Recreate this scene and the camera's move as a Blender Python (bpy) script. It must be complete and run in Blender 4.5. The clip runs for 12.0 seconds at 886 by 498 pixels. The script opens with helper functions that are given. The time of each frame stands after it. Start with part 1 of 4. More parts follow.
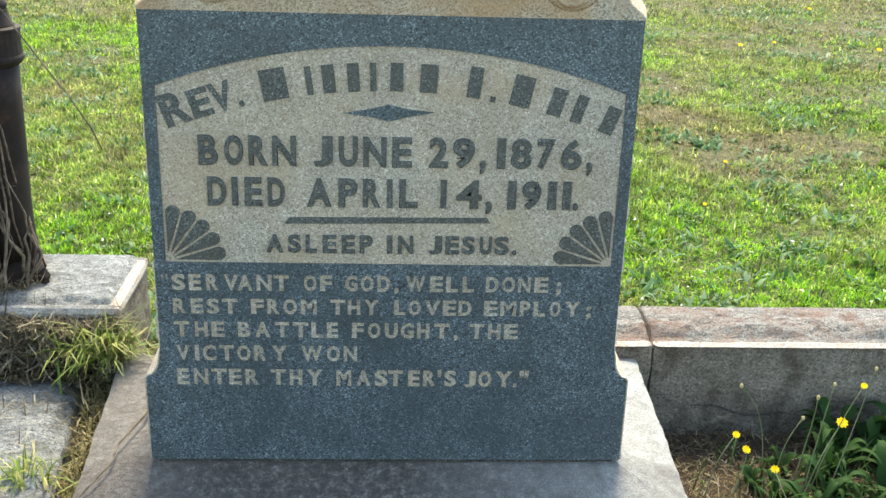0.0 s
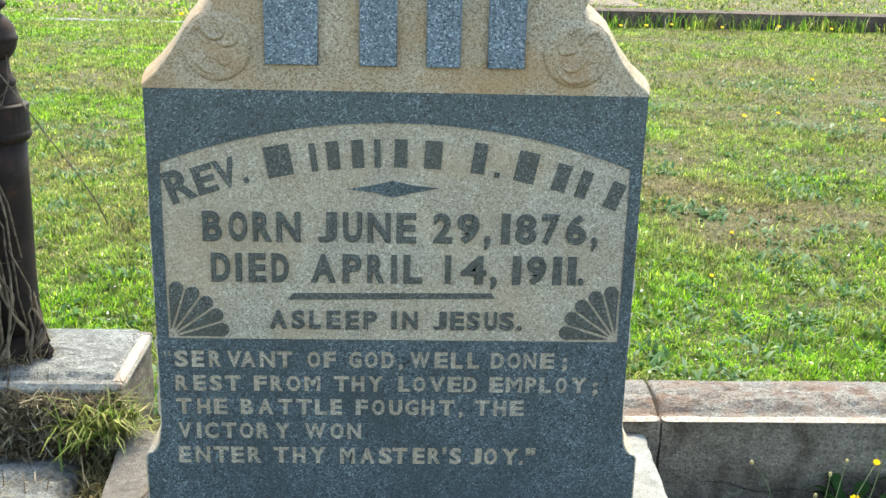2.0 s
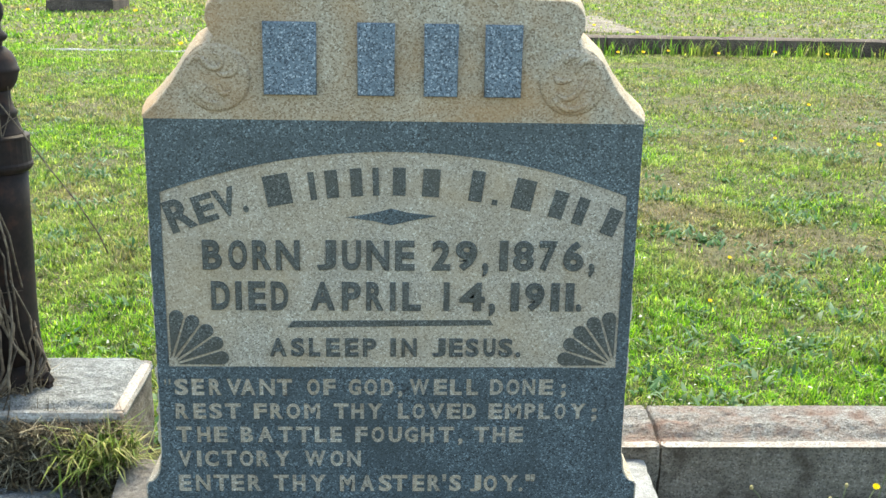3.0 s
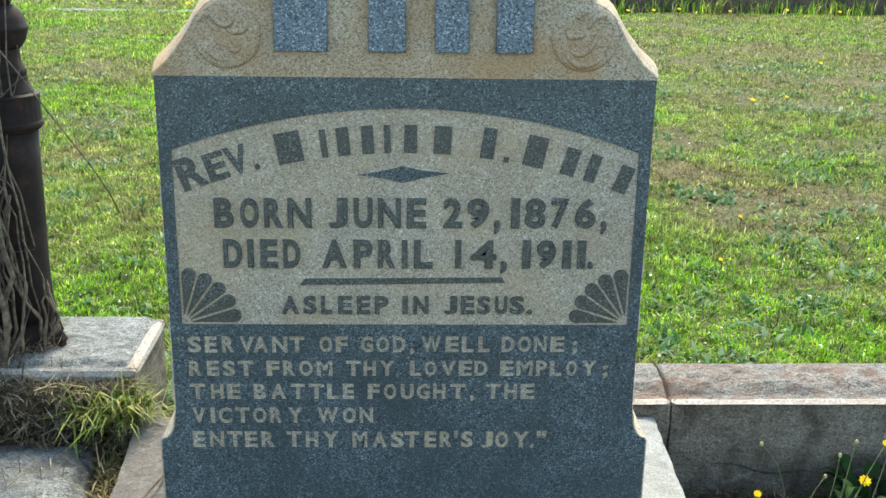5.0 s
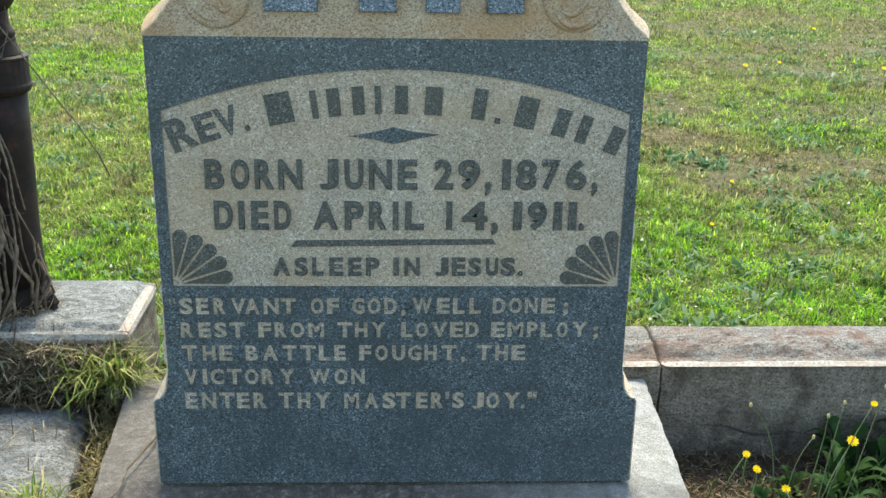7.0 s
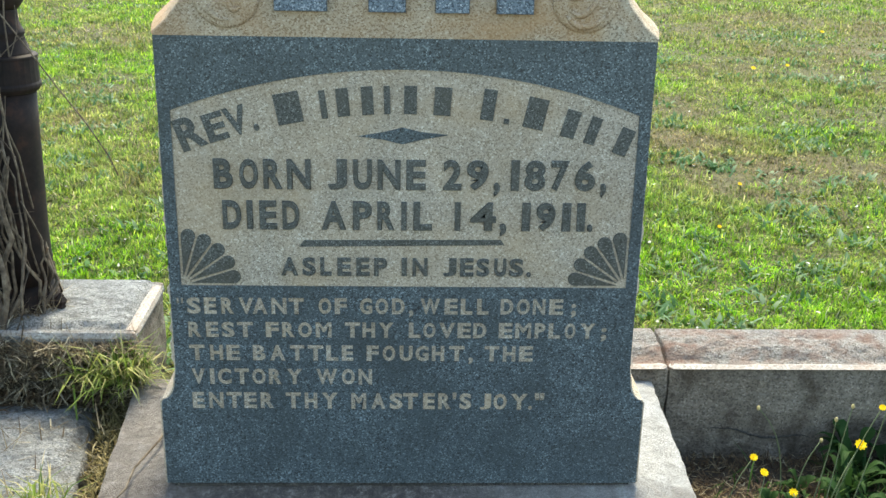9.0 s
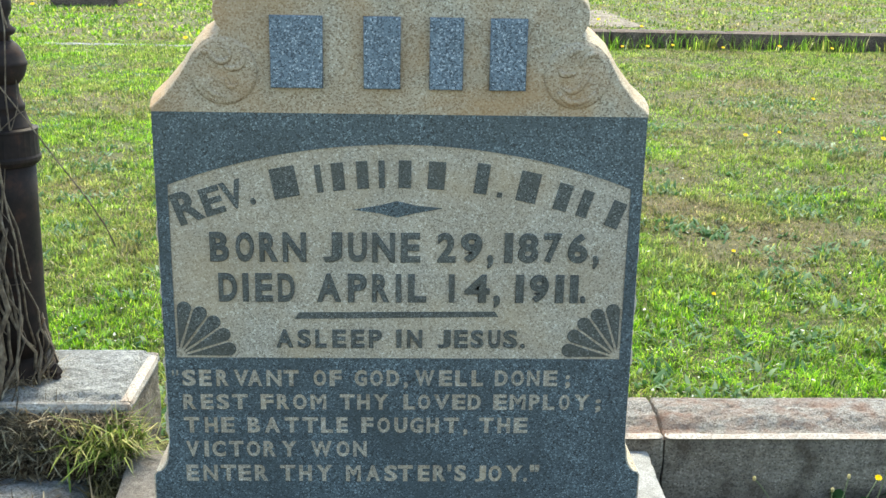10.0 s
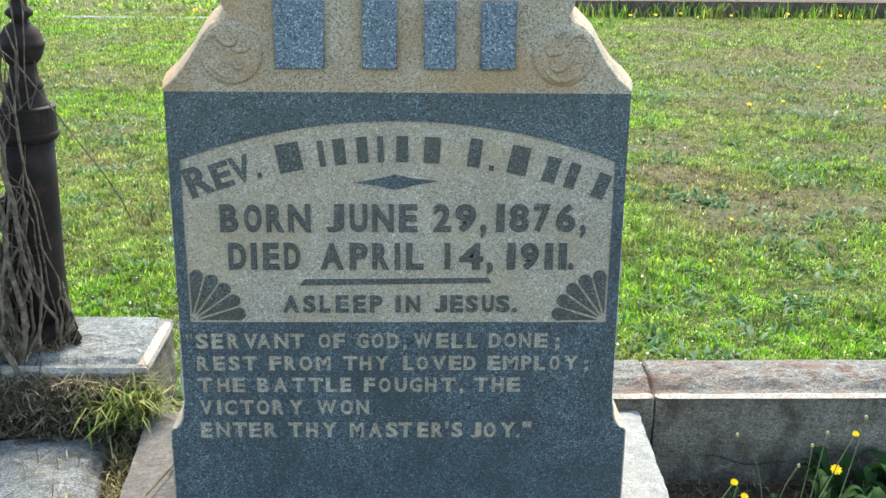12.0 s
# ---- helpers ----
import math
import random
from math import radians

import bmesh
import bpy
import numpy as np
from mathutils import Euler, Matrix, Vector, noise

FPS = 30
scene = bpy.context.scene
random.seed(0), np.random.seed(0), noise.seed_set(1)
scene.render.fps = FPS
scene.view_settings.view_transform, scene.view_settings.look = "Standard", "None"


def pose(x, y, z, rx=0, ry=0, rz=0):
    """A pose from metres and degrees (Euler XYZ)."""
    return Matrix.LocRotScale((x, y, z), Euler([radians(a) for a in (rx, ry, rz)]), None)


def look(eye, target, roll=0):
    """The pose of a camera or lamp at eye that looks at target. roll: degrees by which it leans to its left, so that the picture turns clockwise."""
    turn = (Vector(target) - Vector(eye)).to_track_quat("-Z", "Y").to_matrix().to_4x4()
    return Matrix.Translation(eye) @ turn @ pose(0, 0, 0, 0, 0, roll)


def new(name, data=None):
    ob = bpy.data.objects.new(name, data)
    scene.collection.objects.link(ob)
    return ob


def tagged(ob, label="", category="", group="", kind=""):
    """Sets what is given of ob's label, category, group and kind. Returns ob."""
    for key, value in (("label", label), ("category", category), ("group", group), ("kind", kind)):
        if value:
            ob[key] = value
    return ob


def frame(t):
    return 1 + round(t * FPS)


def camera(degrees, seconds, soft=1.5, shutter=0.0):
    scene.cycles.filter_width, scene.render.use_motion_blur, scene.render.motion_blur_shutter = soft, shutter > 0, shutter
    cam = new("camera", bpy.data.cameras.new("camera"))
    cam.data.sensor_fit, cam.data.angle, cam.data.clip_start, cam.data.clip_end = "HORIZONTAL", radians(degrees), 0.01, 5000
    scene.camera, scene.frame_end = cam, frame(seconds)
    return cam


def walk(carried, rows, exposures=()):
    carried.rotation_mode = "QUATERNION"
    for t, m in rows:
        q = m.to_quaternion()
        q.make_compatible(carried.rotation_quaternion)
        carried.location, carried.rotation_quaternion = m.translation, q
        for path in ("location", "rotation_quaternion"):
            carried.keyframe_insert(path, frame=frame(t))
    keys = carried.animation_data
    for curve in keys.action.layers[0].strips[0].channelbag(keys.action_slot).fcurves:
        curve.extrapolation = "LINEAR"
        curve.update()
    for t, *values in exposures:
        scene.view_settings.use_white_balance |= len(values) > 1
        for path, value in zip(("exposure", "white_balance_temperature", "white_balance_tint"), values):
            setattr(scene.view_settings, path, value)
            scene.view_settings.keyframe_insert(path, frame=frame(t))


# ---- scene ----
cam = camera(44.5, 12.0)
PATH = [
    (0, (-0.002, -1.418, 1.073), (0.097, 0.446, 0.354), 1.8),
    (0.5, (0.001, -1.414, 1.072), (0.103, 0.442, 0.333), 1.6),
    (1, (0.003, -1.411, 1.078), (0.098, 0.465, 0.39), 1.4),
    (1.5, (0.003, -1.41, 1.078), (0.091, 0.468, 0.395), 1.4),
    (2, (0.002, -1.408, 1.08), (0.086, 0.498, 0.48), 1.5),
    (2.5, (0.004, -1.413, 1.084), (0.091, 0.509, 0.539), 1.2),
    (4.5, (-0.001, -1.421, 1.081), (0.073, 0.481, 0.467), 1.0),
    (5, (-0.001, -1.418, 1.079), (0.068, 0.481, 0.457), 0.9),
    (5.5, (0.001, -1.419, 1.079), (0.087, 0.481, 0.462), 1.1),
    (6, (0.001, -1.42, 1.078), (0.085, 0.481, 0.46), 1.0),
    (6.5, (0.001, -1.421, 1.075), (0.086, 0.471, 0.434), 1.1),
    (7, (0.001, -1.422, 1.071), (0.084, 0.458, 0.393), 1.0),
    (7.2, (0.001, -1.422, 1.068), (0.089, 0.449, 0.365), 1.2),
    (8.8, (-0.002, -1.42, 1.067), (0.076, 0.454, 0.372), 1.4),
    (9, (-0.002, -1.421, 1.069), (0.07, 0.46, 0.394), 1.2),
    (9.5, (0.0, -1.424, 1.076), (0.072, 0.475, 0.451), 1.2),
    (10, (0.001, -1.43, 1.084), (0.078, 0.488, 0.521), 1.1),
    (10.5, (0.001, -1.437, 1.088), (0.073, 0.485, 0.542), 1.0),
    (11, (0.003, -1.443, 1.086), (0.066, 0.474, 0.52), 1.0),
    (11.1, (0.008, -1.475, 1.095), (0.062, 0.442, 0.532), 0.7),
    (11.2, (0.015, -1.52, 1.11), (0.055, 0.39, 0.534), 0.4),
    (11.5, (0.019, -1.525, 1.114), (0.054, 0.385, 0.521), 0.3),
    (12, (0.021, -1.521, 1.112), (0.076, 0.38, 0.495), 0.6),
]
walk(cam, [(t, look(eye, target, roll)) for t, eye, target, roll in PATH], exposures=[(0.0, 2.45, 8000, 0), (2.5, 2.42, 7900, -2), (4.5, 2.2, 7600, -3), (5.5, 2.18, 7600, -3), (7.0, 2.16, 7700, -2), (9.0, 2.29, 7900, -1), (10.5, 2.32, 7600, -3), (12.0, 2.31, 7350, -1)])

# ---- light: bright hazy day, the sun high behind the stone and to the right ----
SUN_EL, SUN_AZ = radians(56), radians(8)          # azimuth from +y towards +x
world = bpy.data.worlds.new("sky")
scene.world = world
world.use_nodes = True
wn = world.node_tree
sky = wn.nodes.new("ShaderNodeTexSky")
sky.sky_type = "NISHITA"
sky.sun_disc = False
sky.sun_elevation, sky.sun_rotation = SUN_EL, SUN_AZ
sky.dust_density, sky.air_density, sky.ozone_density = 0.8, 0.8, 0.6
bgd = wn.nodes["Background"]
bgd.inputs["Strength"].default_value = 0.15
wn.links.new(sky.outputs[0], bgd.inputs[0])
sun = new("sun", bpy.data.lights.new("sun", "SUN"))
sun.data.energy, sun.data.angle, sun.data.color = 1.8, radians(20), (1.0, 0.94, 0.84)
toward = Vector((math.sin(SUN_AZ) * math.cos(SUN_EL), math.cos(SUN_AZ) * math.cos(SUN_EL), math.sin(SUN_EL)))
sun.matrix_world = look(toward * 50, (0, 0, 0))

# ---- materials ----


def material(name, rough=0.8, metal=0.0):
    m = bpy.data.materials.new(name)
    m.use_nodes = True
    nt = m.node_tree
    b = nt.nodes["Principled BSDF"]
    b.inputs["Roughness"].default_value = rough
    b.inputs["Metallic"].default_value = metal
    return m, nt, b


def coords(nt, kind="Object"):
    return nt.nodes.new("ShaderNodeTexCoord").outputs[kind]


def noise_tex(nt, vec, scale, detail=3.0, rough=0.55, warp=0.0):
    n = nt.nodes.new("ShaderNodeTexNoise")
    n.inputs["Scale"].default_value = scale
    n.inputs["Detail"].default_value = detail
    n.inputs["Roughness"].default_value = rough
    n.inputs["Distortion"].default_value = warp
    nt.links.new(vec, n.inputs["Vector"])
    return n.outputs["Fac"]


def ramp(nt, fac, stops, step=False):
    r = nt.nodes.new("ShaderNodeValToRGB")
    if step:
        r.color_ramp.interpolation = "CONSTANT"
    e = r.color_ramp.elements
    while len(e) < len(stops):
        e.new(0.5)
    for el, (p, c) in zip(e, stops):
        el.position = p
        el.color = (*c, 1.0) if len(c) == 3 else c
    nt.links.new(fac, r.inputs[0])
    return r.outputs[0]


def mix(nt, fac, a, b, how="MIX"):
    x = nt.nodes.new("ShaderNodeMix")
    x.data_type, x.blend_type = "RGBA", how
    for sock, val in ((x.inputs[0], fac), (x.inputs[6], a), (x.inputs[7], b)):
        if isinstance(val, (int, float)):
            sock.default_value = val
        elif isinstance(val, tuple):
            sock.default_value = (*val, 1.0)
        else:
            nt.links.new(val, sock)
    return x.outputs[2]


def bump(nt, bsdf, height, strength, dist=0.002):
    b = nt.nodes.new("ShaderNodeBump")
    b.inputs["Strength"].default_value = strength
    b.inputs["Distance"].default_value = dist
    nt.links.new(height, b.inputs["Height"])
    nt.links.new(b.outputs[0], bsdf.inputs["Normal"])


def grey(v):
    return (v, v, v)


def granite(name, dark, mid, light, grain=420.0, rough=0.6, relief=0.3, stain=None, amount=0.5, stain_scale=5.0, spec=0.5, rock=0.0):
    """Speckled granite: three crystal colours, cloudy patches, and stains of a second colour."""
    m, nt, b = material(name, rough)
    v = coords(nt)
    soft = noise_tex(nt, v, grain * 0.6, 2.0, 0.7)
    vor = nt.nodes.new("ShaderNodeTexVoronoi")
    vor.inputs["Scale"].default_value = grain * 1.25
    nt.links.new(v, vor.inputs["Vector"])
    fine = mix(nt, 0.6, soft, vor.outputs["Color"])
    one = nt.nodes.new("ShaderNodeSeparateColor")
    nt.links.new(fine, one.inputs[0])
    fine = one.outputs[0]
    base = ramp(nt, fine, [(0.24, dark), (0.47, mid), (0.68, mid), (0.83, light)])
    cloud = noise_tex(nt, v, 14.0, 4.0, 0.6)
    base = mix(nt, 0.55, base, ramp(nt, cloud, [(0.3, grey(0.55)), (0.7, grey(1.0))]), "MULTIPLY")
    if stain:
        s = noise_tex(nt, v, stain_scale, 5.0, 0.62, 0.6)
        base = mix(nt, ramp(nt, s, [(0.42, grey(0.0)), (0.68, grey(amount))]), base, stain)
    nt.links.new(base, b.inputs["Base Color"])
    b.inputs["Specular IOR Level"].default_value = spec
    bump(nt, b, fine, relief, 0.0015)
    if rock:
        st = nt.nodes.new("ShaderNodeMapping")
        st.inputs["Scale"].default_value = (0.5, 1.0, 1.0)
        nt.links.new(v, st.inputs[0])
        big = nt.nodes.new("ShaderNodeBump")
        big.inputs["Strength"].default_value = 0.9
        big.inputs["Distance"].default_value = rock
        nt.links.new(noise_tex(nt, st.outputs[0], 55.0, 9.0, 0.72, 0.5), big.inputs["Height"])
        first = b.inputs["Normal"].links[0].from_node
        nt.links.new(big.outputs[0], first.inputs["Normal"])
    return m


POLISHED = granite("blue_granite_honed", (0.009, 0.013, 0.018), (0.068, 0.092, 0.108), (0.24, 0.3, 0.335), 470, 0.4, 0.12, (0.026, 0.036, 0.042), 0.65, 9.0)
FROSTED = granite("frosted_granite", (0.19, 0.158, 0.122), (0.385, 0.33, 0.268), (0.64, 0.58, 0.495), 450, 0.85, 0.5, (0.36, 0.25, 0.14), 0.45, 6.0)
CAPSTONE = granite("ochre_stained_granite", (0.17, 0.13, 0.09), (0.4, 0.335, 0.255), (0.58, 0.52, 0.43), 440, 0.85, 0.5, (0.34, 0.185, 0.075), 0.7, 5.0)
RAISED_DARK = granite("raised_dark_granite", (0.014, 0.015, 0.014), (0.068, 0.073, 0.07), (0.24, 0.25, 0.24), 500, 0.5, 0.25, (0.05, 0.045, 0.035), 0.6, 12.0)
RAISED_BLUE = granite("raised_blue_granite", (0.025, 0.04, 0.06), (0.12, 0.16, 0.205), (0.42, 0.47, 0.52), 420, 0.5, 0.2)
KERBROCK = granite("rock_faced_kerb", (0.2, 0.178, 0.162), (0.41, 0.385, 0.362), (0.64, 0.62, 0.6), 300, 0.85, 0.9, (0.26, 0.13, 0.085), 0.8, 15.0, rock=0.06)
# darker and browner than the rock-faced tops
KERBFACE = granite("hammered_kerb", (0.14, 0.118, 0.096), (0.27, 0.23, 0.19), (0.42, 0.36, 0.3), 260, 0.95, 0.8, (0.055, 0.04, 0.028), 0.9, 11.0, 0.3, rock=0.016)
PALEROCK = granite("pale_rock", (0.17, 0.175, 0.18), (0.4, 0.41, 0.42), (0.68, 0.69, 0.7), 330, 0.75, 0.9, (0.085, 0.085, 0.08), 0.85, 15.0, rock=0.045)
DRAFT = granite("drafted_margin", (0.21, 0.19, 0.175), (0.37, 0.345, 0.325), (0.54, 0.52, 0.495), 260, 0.85, 0.5, (0.24, 0.17, 0.13), 0.65, 22.0)
# shade inside narrow gaps, given as a dark stone colour
GAP_SHADE = granite("dark_gap_shade", (0.02, 0.018, 0.016), (0.05, 0.045, 0.04), (0.1, 0.09, 0.08), 200, 0.95, 0.5)
BROWNSTONE = granite("brown_weathered_stone", (0.045, 0.032, 0.026), (0.12, 0.085, 0.068), (0.24, 0.19, 0.16), 120, 0.95, 0.7, (0.04, 0.028, 0.022), 0.8, 3.0, 0.3)


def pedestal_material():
    """Pale weathered stone, with grey-brown streaks of dirt and lichen over the front edge, its shade painted in too.
    """
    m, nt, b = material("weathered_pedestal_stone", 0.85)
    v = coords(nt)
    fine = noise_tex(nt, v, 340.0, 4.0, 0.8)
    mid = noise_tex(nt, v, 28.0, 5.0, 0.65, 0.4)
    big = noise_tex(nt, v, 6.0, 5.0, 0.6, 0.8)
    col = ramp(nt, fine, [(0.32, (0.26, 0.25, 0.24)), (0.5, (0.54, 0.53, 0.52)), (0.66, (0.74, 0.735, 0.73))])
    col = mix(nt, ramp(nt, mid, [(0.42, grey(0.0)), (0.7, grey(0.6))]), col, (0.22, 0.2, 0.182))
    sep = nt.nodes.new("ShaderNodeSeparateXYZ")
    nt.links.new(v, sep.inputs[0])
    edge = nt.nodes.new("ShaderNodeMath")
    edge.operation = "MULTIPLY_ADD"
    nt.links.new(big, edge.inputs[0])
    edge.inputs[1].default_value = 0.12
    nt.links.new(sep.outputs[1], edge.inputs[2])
    # front slope: brown stain and the shade lying there, both in this mask
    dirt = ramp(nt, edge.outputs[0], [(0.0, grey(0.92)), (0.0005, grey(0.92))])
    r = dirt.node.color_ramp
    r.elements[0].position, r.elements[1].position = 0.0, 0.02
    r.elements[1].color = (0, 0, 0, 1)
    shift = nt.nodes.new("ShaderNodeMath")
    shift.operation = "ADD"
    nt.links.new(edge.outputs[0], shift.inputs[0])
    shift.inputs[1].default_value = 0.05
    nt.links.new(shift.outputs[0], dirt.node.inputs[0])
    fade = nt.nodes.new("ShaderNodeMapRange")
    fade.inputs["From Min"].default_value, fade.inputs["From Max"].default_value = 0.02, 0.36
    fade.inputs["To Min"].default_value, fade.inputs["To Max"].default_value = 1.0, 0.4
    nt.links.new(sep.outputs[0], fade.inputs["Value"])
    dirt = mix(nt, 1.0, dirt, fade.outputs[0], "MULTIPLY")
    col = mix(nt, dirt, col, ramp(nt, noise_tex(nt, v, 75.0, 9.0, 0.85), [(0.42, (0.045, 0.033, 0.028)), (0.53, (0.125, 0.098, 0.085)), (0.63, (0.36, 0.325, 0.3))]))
    # the end beside the slab: brown dirt, with its weaker light painted in
    end = nt.nodes.new("ShaderNodeMath")
    end.operation = "MULTIPLY_ADD"
    nt.links.new(noise_tex(nt, v, 9.0, 5.0, 0.65, 0.7), end.inputs[0])
    end.inputs[1].default_value = -0.22
    nt.links.new(sep.outputs[0], end.inputs[2])
    far = nt.nodes.new("ShaderNodeMapRange")
    far.inputs["From Min"].default_value, far.inputs["From Max"].default_value = -0.36, -0.44
    far.inputs["To Min"].default_value, far.inputs["To Max"].default_value = 0.0, 0.85
    nt.links.new(end.outputs[0], far.inputs["Value"])
    brown = ramp(nt, noise_tex(nt, v, 60.0, 9.0, 0.85), [(0.38, (0.1, 0.078, 0.066)), (0.52, (0.2, 0.168, 0.15)), (0.68, (0.36, 0.33, 0.315))])
    col = mix(nt, far.outputs[0], col, brown)
    nt.links.new(col, b.inputs["Base Color"])
    bump(nt, b, noise_tex(nt, v, 60.0, 9.0, 0.8), 1.0, 0.02)
    return m


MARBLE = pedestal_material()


def iron_material():
    m, nt, b = material("rusty_painted_iron", 0.7, 0.0)
    v = coords(nt)
    n = noise_tex(nt, v, 30.0, 5.0, 0.65)
    nt.links.new(ramp(nt, n, [(0.3, (0.008, 0.006, 0.006)), (0.55, (0.02, 0.013, 0.012)), (0.75, (0.05, 0.024, 0.016))]), b.inputs["Base Color"])
    b.inputs["Specular IOR Level"].default_value = 0.2
    bump(nt, b, n, 0.4, 0.002)
    return m


IRON = iron_material()


def leaf_material(name, stops, patch=None, patch_scale=1.2, lit=0.4, rough=0.55):
    """Blades and leaves: a colour for each island, patches of a second colour, and light shining through."""
    m, nt, b = material(name, rough)
    isl = nt.nodes.new("ShaderNodeNewGeometry").outputs["Random Per Island"]
    col = ramp(nt, isl, stops)
    if patch:
        n = noise_tex(nt, coords(nt), patch_scale, 4.0, 0.6, 0.3)
        col = mix(nt, ramp(nt, n, [(0.42, grey(0.0)), (0.66, grey(0.85))]), col, mix(nt, isl, patch[0], patch[1]))
        dry = nt.nodes.new("ShaderNodeAttribute")
        dry.attribute_name = "dry"
        col = mix(nt, dry.outputs["Fac"], col, mix(nt, isl, (0.045, 0.06, 0.02), (0.3, 0.22, 0.13)))
        c = noise_tex(nt, coords(nt), 11.0, 4.0, 0.75)
        col = mix(nt, 1.0, col, ramp(nt, c, [(0.37, grey(0.3)), (0.5, grey(0.95)), (0.61, grey(1.5))]), "MULTIPLY")
    nt.links.new(col, b.inputs["Base Color"])
    b.inputs["Specular IOR Level"].default_value = 0.25
    t = nt.nodes.new("ShaderNodeBsdfTranslucent")
    nt.links.new(col, t.inputs[0])
    mx = nt.nodes.new("ShaderNodeMixShader")
    mx.inputs[0].default_value = lit
    nt.links.new(b.outputs[0], mx.inputs[1])
    nt.links.new(t.outputs[0], mx.inputs[2])
    nt.links.new(mx.outputs[0], nt.nodes["Material Output"].inputs[0])
    return m


LAWN = leaf_material("lawn_blades", [(0.0, (0.035, 0.1, 0.018)), (0.3, (0.11, 0.27, 0.017)), (0.72, (0.25, 0.47, 0.024)), (0.92, (0.42, 0.54, 0.055)), (1.0, (0.5, 0.5, 0.34))],
                     ((0.12, 0.18, 0.035), (0.38, 0.28, 0.14)), 1.3, 0.55)
CLOVER = leaf_material("lawn_weed_leaf", [(0.0, (0.04, 0.11, 0.035)), (0.8, (0.1, 0.2, 0.075)), (1.0, (0.24, 0.32, 0.2))], None, 1, 0.4, 0.5)
TUFT = leaf_material("rank_grass", [(0.0, (0.06, 0.11, 0.02)), (0.4, (0.19, 0.27, 0.05)), (0.7, (0.34, 0.35, 0.11)), (1.0, (0.52, 0.43, 0.24))], None, 1, 0.4)
GREEN = leaf_material("dark_weed_leaf", [(0.0, (0.013, 0.036, 0.01)), (0.6, (0.032, 0.075, 0.018)), (1.0, (0.075, 0.13, 0.03))], None, 1, 0.25, 0.7)
STRAW = leaf_material("dead_straw", [(0.0, (0.04, 0.028, 0.018)), (0.4, (0.13, 0.1, 0.065)), (0.75, (0.27, 0.225, 0.15)), (1.0, (0.48, 0.42, 0.31))], None, 1, 0.15, 0.8)
MAT = leaf_material("matted_straw", [(0.0, (0.03, 0.024, 0.01)), (0.4, (0.12, 0.1, 0.04)), (0.8, (0.25, 0.2, 0.095)), (1.0, (0.34, 0.29, 0.18))], None, 1, 0.15, 0.85)
GREEN.node_tree.nodes["Principled BSDF"].inputs["Specular IOR Level"].default_value = 0.12
LITTER = leaf_material("brown_litter", [(0.0, (0.03, 0.018, 0.01)), (0.5, (0.1, 0.064, 0.036)), (0.85, (0.19, 0.145, 0.085)), (1.0, (0.33, 0.29, 0.2))], None, 1, 0.1, 0.9)
PETAL = leaf_material("yellow_petal", [(0.0, (0.85, 0.55, 0.01)), (1.0, (0.9, 0.68, 0.02))], None, 1, 0.35)
WHITEBIT = leaf_material("pale_fleck", [(0.0, (0.28, 0.27, 0.2)), (1.0, (0.5, 0.5, 0.45))], None, 1, 0.2)


def twig_material():
    m, nt, b = material("grey_woody_vine", 0.85)
    n = noise_tex(nt, coords(nt), 60.0, 4.0, 0.6)
    nt.links.new(ramp(nt, n, [(0.3, (0.035, 0.025, 0.018)), (0.5, (0.105, 0.078, 0.056)), (0.75, (0.23, 0.19, 0.145))]), b.inputs["Base Color"])
    bump(nt, b, n, 0.5, 0.002)
    return m


TWIG = twig_material()
STALK = leaf_material("grey_green_stem", [(0.0, (0.1, 0.13, 0.06)), (1.0, (0.2, 0.22, 0.12))], None, 1, 0.2, 0.7)


def soil_material():
    m, nt, b = material("ground_soil", 0.95)
    v = coords(nt)
    n1 = noise_tex(nt, v, 1.3, 5.0, 0.6, 0.4)
    n2 = noise_tex(nt, v, 38.0, 8.0, 0.8)
    soil = ramp(nt, n2, [(0.3, (0.015, 0.011, 0.008)), (0.6, (0.06, 0.045, 0.03)), (0.8, (0.13, 0.105, 0.07))])
    thatch = ramp(nt, n2, [(0.38, (0.008, 0.012, 0.003)), (0.52, (0.06, 0.066, 0.015)), (0.66, (0.2, 0.17, 0.07))])
    # grass thatch grows only on the lawn side of the coping
    sep = nt.nodes.new("ShaderNodeSeparateXYZ")
    nt.links.new(v, sep.inputs[0])
    # (a noise-roughened edge all round the plot)
    def past(sock, start, sign):
        n = nt.nodes.new("ShaderNodeMath")
        n.operation, n.use_clamp = "MULTIPLY_ADD", True
        nt.links.new(sock, n.inputs[0])
        n.inputs[1].default_value, n.inputs[2].default_value = sign * 8.0, -sign * start * 8.0
        return n.outputs[0]
    side = past(sep.outputs[1], 0.42, 1)
    for other in (past(sep.outputs[1], -2.2, -1), past(sep.outputs[0], 2.35, 1), past(sep.outputs[0], -1.0, -1)):
        top = nt.nodes.new("ShaderNodeMath")
        top.operation = "MAXIMUM"
        nt.links.new(side, top.inputs[0])
        nt.links.new(other, top.inputs[1])
        side = top.outputs[0]
    lawn = mix(nt, ramp(nt, n1, [(0.45, grey(0.0)), (0.7, grey(0.7))]), thatch, (0.1, 0.066, 0.032))
    nt.links.new(mix(nt, side, soil, lawn), b.inputs["Base Color"])
    bump(nt, b, n2, 0.8, 0.01)
    return m


SOIL = soil_material()

# ---- builders ----


def mesh_of(name, bm):
    me = bpy.data.meshes.new(name)
    bm.to_mesh(me)
    bm.free()
    return me


